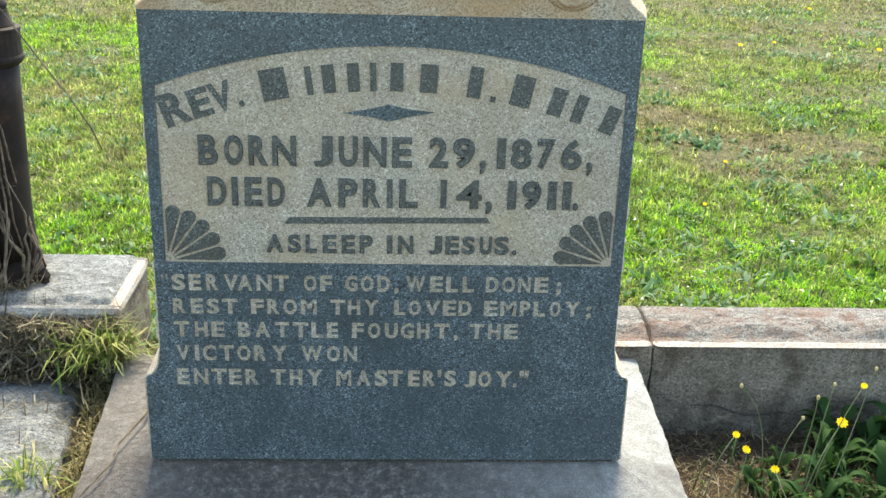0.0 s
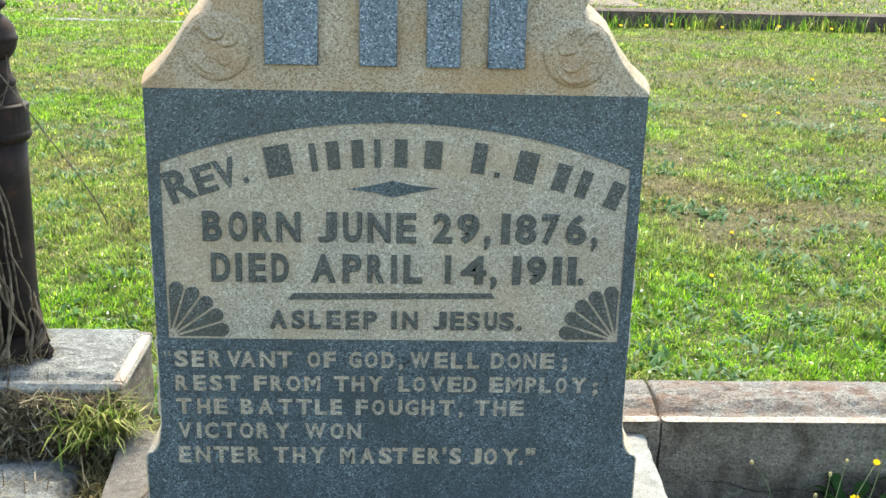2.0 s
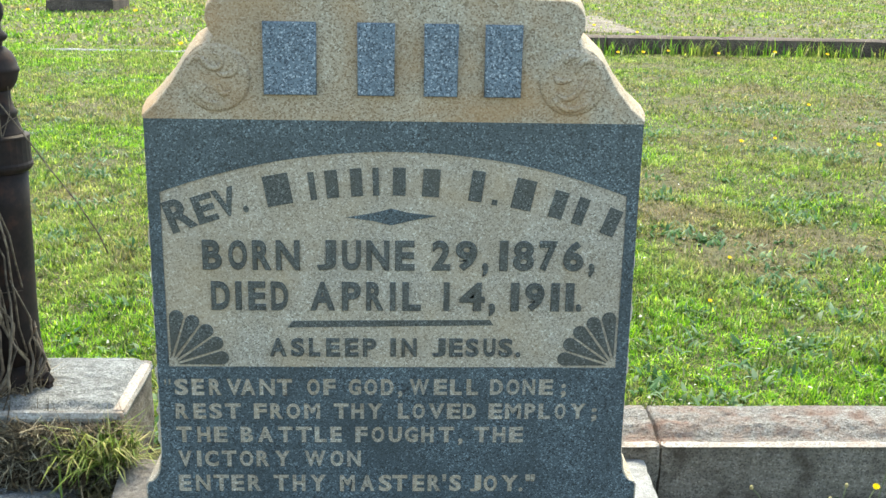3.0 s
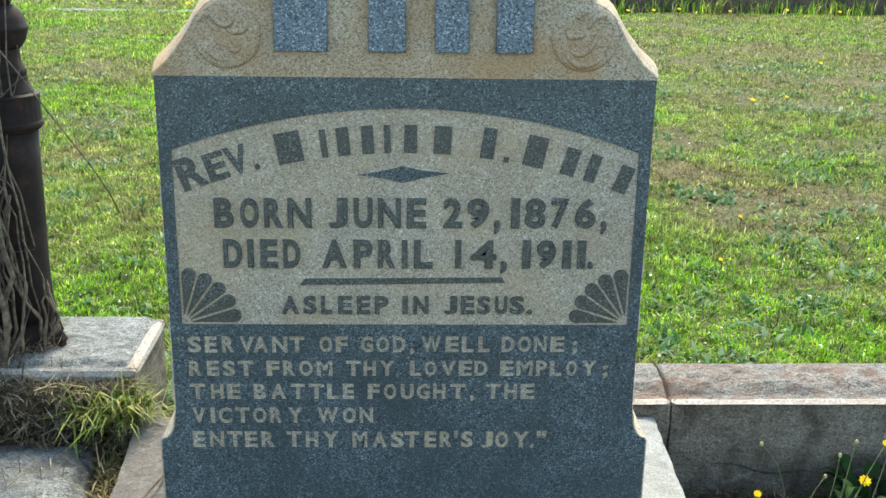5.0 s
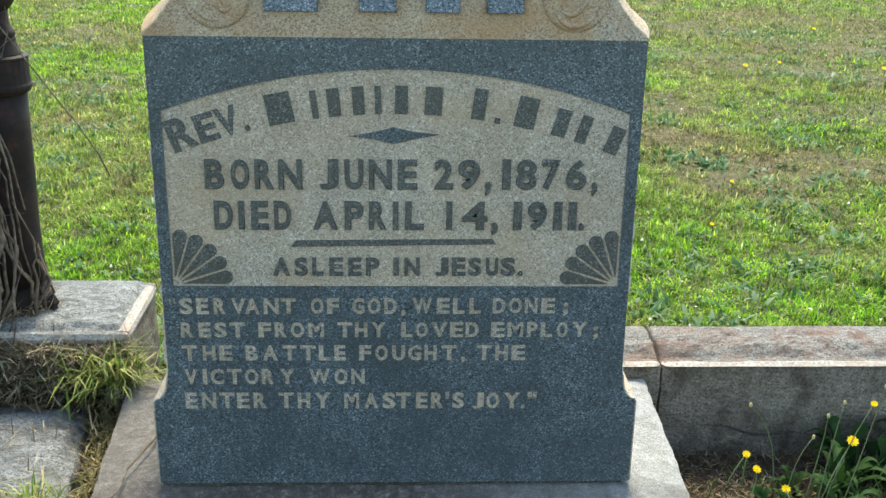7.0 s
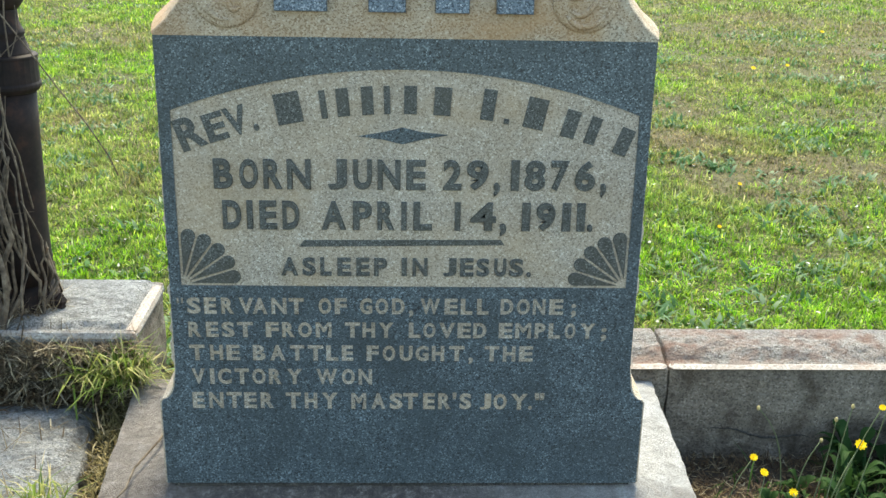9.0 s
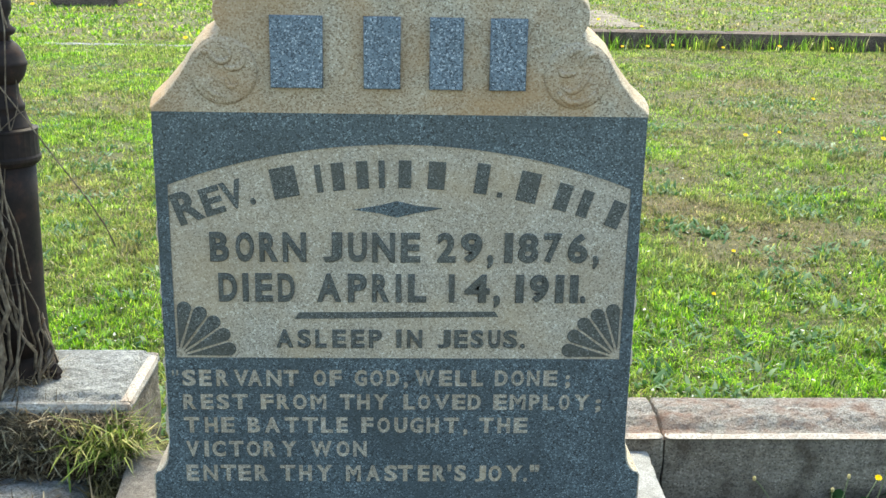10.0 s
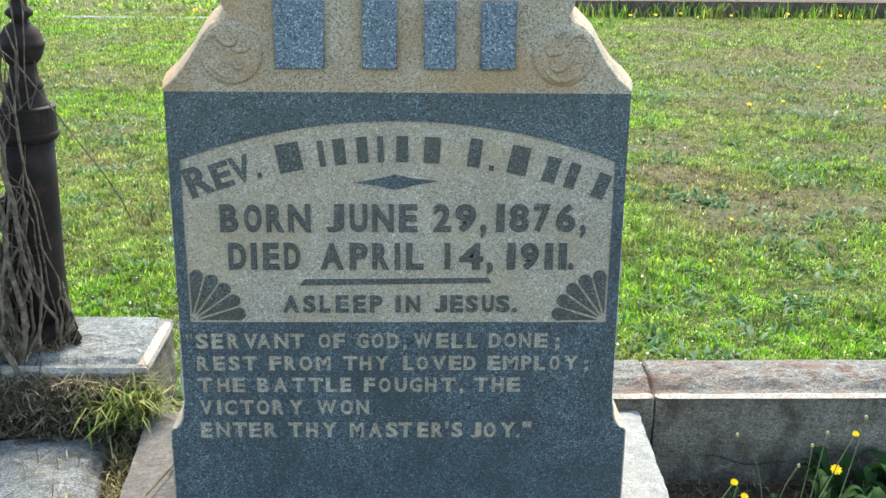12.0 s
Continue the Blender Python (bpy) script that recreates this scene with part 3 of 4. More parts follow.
# ---- the headstone ----
DIE_TOP, DIE_BOTTOM, DEPTH = 0.85, 0.1835, 0.267
HALF, FLARE = 0.33, 0.3535
ARCH_R, ARCH_Z = 0.876, 0.809 - 0.876


def half_profile():
    """The die's right outline from the foot up: flared plinth, cove, straight side."""
    pts = [(FLARE, DIE_BOTTOM), (FLARE, 0.318), (FLARE - 0.003, 0.323)]
    for a in (0.2, 0.4, 0.6, 0.8, 1.0):
        pts.append((FLARE - 0.003 - 0.0185 * math.sin(a * math.pi / 2), 0.323 + 0.034 * (1 - math.cos(a * math.pi / 2))))
    pts += [(HALF, 0.375), (HALF, DIE_TOP)]
    return pts


def die_outline(inset=0.0):
    r = half_profile()
    return [(x - inset, z) for x, z in r] + [(-x + inset, z) for x, z in reversed(r)]


def arch_points(n=40):
    a = math.asin(0.3135 / ARCH_R)
    return [(ARCH_R * math.sin(a - 2 * a * i / n), ARCH_Z + ARCH_R * math.cos(a - 2 * a * i / n)) for i in range(n + 1)]


def set_letters(word, z0, z1, lefts, widths, weight=0.036):
    """The outlines of a hand-set word, letter by letter, each at its own left edge and width."""
    for ch, x, w in zip(word, lefts, widths):
        yield word_loops(ch, x, x + w, z0, z1, weight=weight)


def on_arc(loops, x_mid, z_base, radius, centre_z):
    """Bends upright outlines round the arch: each stands on the arc at its own middle."""
    a = math.asin(x_mid / radius)
    c, s = math.cos(a), math.sin(a)
    return [[(radius * s + (x - x_mid) * c + (z - z_base) * s, centre_z + radius * c - (x - x_mid) * s + (z - z_base) * c) for x, z in l] for l in loops]


def box_loop(x0, x1, z0, z1):
    return [(x0, z0), (x1, z0), (x1, z1), (x0, z1)]


def fan_petals(cx, cz, flip):
    """Five petals of a quarter rosette round a corner of the panel."""
    out = []
    for i in range(5):
        mid = radians(9 + 18 * i)
        half = radians(7.8)
        pts = [(0.012 * math.cos(mid), 0.012 * math.sin(mid))]
        r = 0.073
        pts.append((r * math.cos(mid - half), r * math.sin(mid - half)))
        tipr = r * math.sin(half)
        for k in range(1, 8):
            b = -math.pi / 2 + math.pi * k / 8
            along, side = r * math.cos(half) + tipr * math.cos(b), tipr * math.sin(b)
            pts.append((along * math.cos(mid) - side * math.sin(mid), along * math.sin(mid) + side * math.cos(mid)))
        pts.append((r * math.cos(mid + half), r * math.sin(mid + half)))
        out.append([(cx + flip * x, cz + z) for x, z in pts])
    return out


def build_headstone():
    stone = thing("headstone", (0, 0.13, DIE_BOTTOM), "blue-grey granite headstone with frosted arched panel and ochre-stained scrolled cap", "gravestone")
    # body behind the face: straight front, rock-pitched sides
    outline = half_profile()
    ring = [(x, z) for x, z in outline] + [(-x, z) for x, z in reversed(outline)]
    fine = []
    for i, (x, z) in enumerate(ring):
        x2, z2 = ring[(i + 1) % len(ring)]
        n = max(1, int(math.hypot(x2 - x, z2 - z) / 0.007))
        fine += [(x + (x2 - x) * k / n, z + (z2 - z) * k / n) for k in range(n)]
    layers = [0.002, 0.008, 0.016, 0.026, 0.04, 0.06, 0.08, 0.1, 0.13, 0.16, 0.2, 0.24, DEPTH]
    bm = bmesh.new()
    rows = []
    for li, y in enumerate(layers):
        row = []
        for x, z in fine:
            side = abs(x) > 0.3 and z > 0.36
            d = 0.0
            if side and 0 < li < len(layers) - 1:
                d = (0.0015 + 0.005 * max(-0.4, fbm((x, y, z), 22, 5.0)) + 0.004 * fbm((x, y, z), 75, 8.0)) * min(1.0, max(0.0, (0.845 - z) / 0.2))
            elif not side:
                d = -0.002
            row.append(bm.verts.new((x + math.copysign(d, x) if abs(x) > 0.3 else x, y, z)))
        rows.append(row)
    n = len(fine)
    for r0, r1 in zip(rows, rows[1:]):
        for k in range(n):
            bm.faces.new((r0[k], r0[(k + 1) % n], r1[(k + 1) % n], r1[k]))
    bm.faces.new(rows[0])
    bm.faces.new(rows[-1][::-1])
    bmesh.ops.recalc_face_normals(bm, faces=bm.faces[:])
    part("body", bm, FROSTED, stone, "frosted grey-beige granite with rock-pitched sides")
    # honed face with the arched panel and the epitaph cut through to the frosted stone
    panel = [(-0.3135, 0.5015), (0.3135, 0.5015)] + arch_points()
    cut = [panel]

    def incise(*placed):
        for loops in set_letters(*placed, weight=0.052):
            cut.extend(loops)
    incise('SERVANT', 0.4580, 0.4838, [-0.308, -0.2839, -0.2598, -0.2353, -0.2158, -0.1892, -0.1646], [0.0197, 0.0177, 0.0186, 0.0215, 0.0214, 0.0218, 0.0215])
    incise('OF', 0.4584, 0.4840, [-0.1224, -0.0996], [0.018, 0.0172])
    incise('GOD,', 0.4586, 0.4841, [-0.064, -0.042, -0.0184, 0.0057], [0.0176, 0.0184, 0.0181, 0.0064])
    incise('WELL', 0.4589, 0.4842, [0.0218, 0.0563, 0.0793, 0.1027], [0.0281, 0.019, 0.0169, 0.0166])
    incise('DONE;', 0.4593, 0.4844, [0.1362, 0.1593, 0.1824, 0.2059, 0.2376], [0.0186, 0.019, 0.0182, 0.0203, 0.0073])
    incise('REST', 0.4219, 0.4465, [-0.3081, -0.283, -0.261, -0.2387], [0.0191, 0.018, 0.0187, 0.0228])
    incise('FROM', 0.4220, 0.4466, [-0.1983, -0.1751, -0.1522, -0.1273], [0.0188, 0.0185, 0.0197, 0.0229])
    incise('THY', 0.4220, 0.4468, [-0.0854, -0.0605, -0.0379], [0.0213, 0.0182, 0.0223])
    incise('LOVED', 0.4221, 0.4469, [0.0058, 0.0265, 0.0488, 0.0756, 0.0983], [0.017, 0.0178, 0.0239, 0.0195, 0.0192])
    incise('EMPLOY;', 0.4221, 0.4471, [0.135, 0.1586, 0.1868, 0.2068, 0.2302, 0.2519, 0.2831], [0.0199, 0.0233, 0.0155, 0.0172, 0.0159, 0.0234, 0.0082])
    incise('THE', 0.3854, 0.4108, [-0.3084, -0.2791, -0.2558], [0.0221, 0.0189, 0.0197])
    incise('BATTLE', 0.3853, 0.4107, [-0.2179, -0.1937, -0.1646, -0.1392, -0.1128, -0.0905], [0.0181, 0.0226, 0.0206, 0.0223, 0.0174, 0.0166])
    incise('FOUGHT,', 0.3853, 0.4106, [-0.0548, -0.0316, -0.0071, 0.0157, 0.0394, 0.0644, 0.0926], [0.0175, 0.0184, 0.0187, 0.0192, 0.018, 0.0225, 0.0066])
    incise('THE', 0.3852, 0.4106, [0.1156, 0.1423, 0.1657], [0.0213, 0.0185, 0.0206])
    incise('VICTORY', 0.3473, 0.3733, [-0.3076, -0.2813, -0.27, -0.2456, -0.2205, -0.1965, -0.1708], [0.0198, 0.0069, 0.0199, 0.0211, 0.0196, 0.0196, 0.0232])
    incise('WON', 0.3471, 0.3733, [-0.128, -0.0908, -0.0666], [0.0307, 0.0189, 0.0197])
    incise('ENTER', 0.3082, 0.3353, [-0.3085, -0.2844, -0.259, -0.2337, -0.2099], [0.018, 0.0213, 0.0225, 0.0189, 0.0205])
    incise('THY', 0.3078, 0.3350, [-0.173, -0.1454, -0.1211], [0.0222, 0.0185, 0.0243])
    incise("MASTER'S", 0.3073, 0.3345, [-0.0774, -0.0485, -0.0216, -0.0017, 0.0278, 0.0498, 0.071, 0.081], [0.0219, 0.0215, 0.0195, 0.022, 0.0174, 0.0195, 0.0058, 0.0179])
    incise('JOY."', 0.3068, 0.3340, [0.111, 0.1315, 0.1565, 0.1829, 0.1921], [0.0171, 0.0196, 0.026, 0.0059, 0.0143])
    for dx in (0.0, 0.006):
        cut.append(box_loop(-0.3215 + dx, -0.3185 + dx, 0.474, 0.483))
    part("face", slab_from_loops("face", [die_outline(0.0005)] + cut, 0.0, 0.006), POLISHED, stone, "honed blue-grey granite face with incised epitaph")
    # raised work on the panel
    def raise_word(*placed):
        for loops in set_letters(*placed):
            part("raised_letter", slab_from_loops("raised_letter", loops, -0.0015, 0.006, 0.0009), RAISED_DARK, stone)
    raise_word('BORN', 0.6438, 0.6856, [-0.2605, -0.2256, -0.1933, -0.1614], [0.0258, 0.025, 0.0251, 0.032])
    raise_word('JUNE', 0.6442, 0.6864, [-0.1061, -0.0717, -0.0387, 0.0004], [0.026, 0.0253, 0.0311, 0.0266])
    raise_word('29,', 0.6444, 0.6870, [0.0505, 0.0828, 0.1199], [0.0254, 0.0298, 0.0085])
    raise_word('1876,', 0.6447, 0.6875, [0.1435, 0.1621, 0.1982, 0.2313, 0.2671], [0.0113, 0.0284, 0.0245, 0.028, 0.0078])
    raise_word('DIED', 0.5858, 0.6269, [-0.2508, -0.2178, -0.2004, -0.1692], [0.0253, 0.0081, 0.0235, 0.0232])
    raise_word('APRIL', 0.5860, 0.6270, [-0.1159, -0.0725, -0.0391, -0.0061, 0.0107], [0.0337, 0.026, 0.0237, 0.0074, 0.0257])
    raise_word('14,', 0.5862, 0.6271, [0.0677, 0.0896, 0.1303], [0.0078, 0.0352, 0.0094])
    raise_word('1911.', 0.5863, 0.6272, [0.1609, 0.1806, 0.2168, 0.2373, 0.2523], [0.0114, 0.0268, 0.0118, 0.0115, 0.0075])
    raise_word('ASLEEP', 0.5177, 0.5446, [-0.1735, -0.1437, -0.1189, -0.0949, -0.0685, -0.0436], [0.0235, 0.0185, 0.0158, 0.019, 0.0186, 0.0182])
    raise_word('IN', 0.5179, 0.5448, [-0.0052, 0.0102], [0.0075, 0.0211])
    raise_word('JESUS.', 0.5180, 0.5449, [0.0531, 0.0769, 0.1, 0.1251, 0.1463, 0.1706], [0.0187, 0.0191, 0.0184, 0.0168, 0.0199, 0.0068])
    # the title over the arch, then the name as plain bars of the letters' size
    base_r, cz = 0.8165, ARCH_Z
    for ch, x, w, h in (("R", -0.281, 0.036, 0.045), ("E", -0.249, 0.028, 0.039), ("V", -0.2215, 0.03, 0.039), (".", -0.199, 0.007, 0.007)):
        ls = word_loops(ch, x - w / 2, x + w / 2, 0.0, h if ch != "." else 0.037, weight=0.034)
        part("raised_letter", slab_from_loops("raised_letter", on_arc(ls, x, 0.0, base_r, cz), 0.0, 0.006, 0.0005), RAISED_DARK, stone)
    bars = [(-0.1535, 0.046, 0.042), (-0.1085, 0.011, 0.038), (-0.083, 0.022, 0.038), (-0.051, 0.021, 0.038), (-0.0255, 0.011, 0.038), (0.005, 0.023, 0.038), (0.047, 0.031, 0.038),
            (0.107, 0.024, 0.042), (0.169, 0.037, 0.042), (0.216, 0.026, 0.038), (0.246, 0.02, 0.038), (0.288, 0.026, 0.038)]
    for x, w, h in bars:
        part("raised_bar", slab_from_loops("raised_bar", on_arc([box_loop(x - w * 0.37, x + w * 0.37, 0, h)], x, 0.0, base_r, cz), 0.0, 0.006, 0.0005), RAISED_DARK, stone)
    part("raised_bar", slab_from_loops("raised_bar", [[(0.131, 0.745), (0.138, 0.744), (0.137, 0.737), (0.13, 0.738)]], 0.0, 0.006, 0.0005), RAISED_DARK, stone)
    part("raised_diamond", slab_from_loops("raised_diamond", [[(-0.065, 0.7185), (-0.03, 0.714), (-0.005, 0.708), (0.02, 0.7145), (0.057, 0.7215), (0.02, 0.725), (-0.005, 0.731), (-0.03, 0.7245)]], 0.0, 0.006, 0.0005), POLISHED, stone)
    part("raised_rule", slab_from_loops("raised_rule", [[(-0.148, 0.5605), (0.138, 0.565), (0.133, 0.5725), (-0.14, 0.57)]], 0.0, 0.006, 0.0005), RAISED_DARK, stone)
    for loops in (fan_petals(-0.3115, 0.5035, 1), fan_petals(0.3115, 0.5035, -1)):
        for l in loops:
            part("fan_petal", slab_from_loops("fan_petal", [l], 0.0, 0.006, 0.0005), RAISED_DARK, stone)
    # strip added under the die; its dark colour is the gap's shade
    part("gap_strip", rough_block(-0.346, 0.346, 0.003, 0.255, 0.17, 0.186, 0.05, 0.001, 0.0, 3.0), GAP_SHADE, stone, "thin recessed strip, dark to stand for the shaded joint gap")
    build_cap(stone)


def build_cap(stone):
    """The scrolled cap: swept sides, rolled ends, a flat crown, with a swirl roundel at each side."""
    right = [(HALF, DIE_TOP), (0.331, 0.8535), (0.311, 0.872), (0.29, 0.898), (0.272, 0.928), (0.258, 0.943), (0.242, 0.951), (0.2385, 0.956)]
    for k in range(9):
        a = -0.9 + (0.9 + math.pi / 2) * k / 8
        right.append((0.217 + 0.028 * math.cos(a), 0.981 + 0.029 * math.sin(a)))
    top = [(0.1, 1.0125), (0.0, 1.0135), (-0.1, 1.0125)]
    outline = right + top + [(-x, z) for x, z in reversed(right)]
    bm = bmesh.new()
    rows = []
    for y, grow in ((0.0, -0.002), (0.002, 0.0), (0.025, 0.006), (0.07, 0.012), (0.13, 0.014), (0.2, 0.012), (DEPTH - 0.01, 0.004), (DEPTH, -0.002)):
        row = []
        for x, z in outline:
            d = 0.0018 * fbm((x, y, z), 30, 1.0)
            low = z < DIE_TOP + 0.001
            row.append(bm.verts.new((x * (1 + grow * 2 + d), y, z + (0 if low else grow + d))))
        rows.append(row)
    n = len(outline)
    for r0, r1 in zip(rows, rows[1:]):
        for k in range(n):
            bm.faces.new((r0[k], r0[(k + 1) % n], r1[(k + 1) % n], r1[k]))
    bm.faces.new(rows[0])
    bm.faces.new(rows[-1][::-1])
    bmesh.ops.recalc_face_normals(bm, faces=bm.faces[:])
    cap = part("cap", bm, CAPSTONE, stone, "ochre-stained granite cap with scrolled ends")
    # the family name in relief stands as four plain blue bars
    for x0, x1 in ((-0.171, -0.103), (-0.05, -0.002), (0.036, 0.08), (0.115, 0.163)):
        part("raised_bar", slab_from_loops("raised_bar", [box_loop(x0, x1, 0.884, 0.977)], -0.009, 0.003, 0.0012), RAISED_BLUE, cap, "blue granite bar in relief")
    for cx, turn in ((-0.2325, 1), (0.2315, -1)):
        bm = bmesh.new()
        prof = [(0.0, -0.0035), (0.012, -0.0035), (0.026, -0.004), (0.034, -0.0045), (0.04, -0.004), (0.0435, -0.002), (0.0445, 0.002)]
        rings = []
        for r, y in prof[1:]:
            rings.append([bm.verts.new((cx + r * math.cos(2 * math.pi * k / 40), y, 0.904 + r * math.sin(2 * math.pi * k / 40))) for k in range(40)])
        for r0, r1 in zip(rings, rings[1:]):
            for k in range(40):
                bm.faces.new((r0[k], r0[(k + 1) % 40], r1[(k + 1) % 40], r1[k]))
        bm.faces.new(rings[0])
        bmesh.ops.recalc_face_normals(bm, faces=bm.faces[:])
        disc = part("roundel", bm, CAPSTONE, cap, smooth=True)
        # curling leaves in low relief, different on the two roundels
        if turn > 0:
            curls = ([(-0.83, 0.38), (-0.63, 0.6), (-0.4, 0.56), (-0.2, 0.34), (0.03, 0.3), (0.2, 0.48), (0.1, 0.7), (-0.13, 0.76)],
                     [(0.03, 0.16), (0.27, 0.09), (0.53, 0.18), (0.64, 0.43), (0.58, 0.7)], [(0.06, -0.2), (0.15, -0.42), (0.3, -0.46), (0.45, -0.34)], [(-0.3, -0.2), (-0.5, -0.45), (-0.3, -0.7), (0.1, -0.78)])
        else:
            curls = ([(-0.3, 0.6), (-0.1, 0.78), (0.2, 0.8)], [(0.1, 0.3), (0.16, 0.5), (0.34, 0.66), (0.58, 0.66), (0.8, 0.4)],
                     [(-0.58, 0.2), (-0.5, 0.06), (-0.28, 0.04), (0.0, 0.1)], [(-0.45, -0.36), (-0.2, -0.5), (0.08, -0.36), (0.3, -0.05), (0.45, 0.25)], [(-0.6, -0.5), (-0.2, -0.82), (0.3, -0.75), (0.66, -0.4)])
        for curl in curls:
            n = len(curl)
            path = []
            for k in range(n - 1):
                (xa, za), (xb, zb) = curl[k], curl[k + 1]
                (xp, zp), (xn, zn) = curl[max(k - 1, 0)], curl[min(k + 2, n - 1)]
                for t in (0.0, 0.25, 0.5, 0.75):
                    h = (2 * t ** 3 - 3 * t * t + 1, t ** 3 - 2 * t * t + t, -2 * t ** 3 + 3 * t * t, t ** 3 - t * t)
                    path.append((cx + 0.0425 * (h[0] * xa + h[1] * (xb - xp) / 2 + h[2] * xb + h[3] * (xn - xa) / 2), -0.0035, 0.904 + 0.0425 * (h[0] * za + h[1] * (zb - zp) / 2 + h[2] * zb + h[3] * (zn - za) / 2)))
            m = len(path)
            part("swirl", tube(path, [0.0012 + 0.0032 * math.sin(math.pi * (0.12 + 0.8 * k / (m - 1))) for k in range(m)], 8), CAPSTONE, cap, smooth=True)


build_headstone()


def build_base():
    """The wide base: its top falls away on all four sides from the die's foot."""
    y0, y1, zt, ze = -0.088, 0.379, 0.178, 0.165
    base = thing("pedestal", (0, 0.13, 0), "weathered pale stone pedestal with sloping top, stained brown and painted darker for shade in front", "pedestal")
    bm = bmesh.new()
    inner = [(-0.34, 0.012, zt), (0.34, 0.012, zt), (0.34, 0.255, zt), (-0.34, 0.255, zt)]
    outer = [(-0.456, y0, 0.15), (0.449, y0, 0.15), (0.459, y1 + 0.008, ze), (-0.486, y1, ze)]
    n = 28
    loops = []
    for t, z in ((0.0, 0), (0.15, 0), (0.3, 0), (0.5, 0), (0.7, 0), (0.88, 0), (1.0, -0.002), (1.012, -0.012), (1.014, -0.05), (1.016, -0.1), (1.016, -0.19)):
        loop = []
        for s in range(4):
            for k in range(n):
                u = k / n
                pi = Vector(inner[s]).lerp(Vector(inner[(s + 1) % 4]), u)
                po = Vector(outer[s]).lerp(Vector(outer[(s + 1) % 4]), u)
                p = pi.lerp(po, t)
                zz = pi.z + (po.z - pi.z) * min(t, 1.0) + z
                d = fbm((p.x, p.y, zz), 14, 2.0)
                wob = 0.003 * d if 0 < t else 0.0
                side = 0.005 * d if t >= 1 else 0.0
                loop.append(bm.verts.new((p.x + math.copysign(side, p.x), p.y + math.copysign(side, p.y - 0.13), zz + wob)))
        loops.append(loop)
    m = 4 * n
    for r0, r1 in zip(loops, loops[1:]):
        for k in range(m):
            bm.faces.new((r0[k], r1[k], r1[(k + 1) % m], r0[(k + 1) % m]))
    bm.faces.new(loops[0])
    bmesh.ops.recalc_face_normals(bm, faces=bm.faces[:])
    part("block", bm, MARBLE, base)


build_base()

# ---- coping round the plot ----


def build_coping():
    coping = thing("grave_coping", (0.6, 0.46, 0), "rock-faced stone coping with pinkish rough top and hammered grey front", "coping")
    for x0, x1, seed in ((-0.4, 0.02, 1.0), (0.022, 0.4935, 2.0), (0.4925, 1.35, 3.0), (1.354, 2.3, 4.0)):
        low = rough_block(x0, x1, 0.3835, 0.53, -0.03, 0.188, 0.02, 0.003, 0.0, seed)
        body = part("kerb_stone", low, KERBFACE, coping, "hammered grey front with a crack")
        if seed == 3.0:
            rng = random.Random(6)
            line = [(0.575 + 0.2 * i / 24, 0.3815, 0.064 + 0.006 * math.sin(i * 0.35) - 0.0009 * i + rng.uniform(-0.0015, 0.0015)) for i in range(25)]
            # a raised tube, nothing is cut: the crack's shade is its dark colour
            part("crack", tube(line, [0.0006 + 0.0016 * math.sin(math.pi * i / 24) for i in range(25)], 5), GAP_SHADE, body, "long dark crack in the face")
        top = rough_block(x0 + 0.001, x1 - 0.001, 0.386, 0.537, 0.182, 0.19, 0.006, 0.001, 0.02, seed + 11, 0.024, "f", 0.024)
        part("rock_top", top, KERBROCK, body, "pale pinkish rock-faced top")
        part("margin", rough_block(x0 + 0.002, x1 - 0.002, 0.3805, 0.4055, 0.1865, 0.1925, 0.012, 0.0012, 0.0, seed + 20), DRAFT, body, "smooth pale drafted margin")


build_coping()


def build_corner_block():
    block = thing("corner_block", (-0.65, 0.51, 0), "pale rock-faced corner block with smooth margins under an iron post", "stone block")
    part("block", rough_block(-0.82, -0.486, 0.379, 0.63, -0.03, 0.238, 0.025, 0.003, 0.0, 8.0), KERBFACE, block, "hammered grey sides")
    for x0, x1, y0, y1, n in ((-0.82, -0.484, 0.6165, 0.631, 1.0), (-0.508, -0.4835, 0.39, 0.617, 2.0), (-0.82, -0.4835, 0.377, 0.3905, 3.0)):
        part("margin", rough_block(x0, x1, y0, y1, 0.235, 0.2595, 0.012, 0.0012, 0.0, n + 50), DRAFT, block, "smooth pale drafted margin")
    part("rock_top", rough_block(-0.8195, -0.4845, 0.3775, 0.6295, 0.235, 0.256, 0.007, 0.001, 0.012, 21.0, 0.02, "lrf", 0.007), PALEROCK, block, "pale silvery rock-faced top")


build_corner_block()


def build_left_slab():
    bm = rough_block(-0.42, 0.0, -0.62, 0.0, 0.0, 0.1, 0.012, 0.008, 0.016, 5.0, 0.004)
    bm.transform(pose(-0.564, 0.372, 0.022, -1.0, 1.0, 8.7))
    single("fallen_slab", bm, PALEROCK, "low pale grey broken stone slab among dead leaves", "stone slab", (-0.7, 0.05, 0))


build_left_slab()


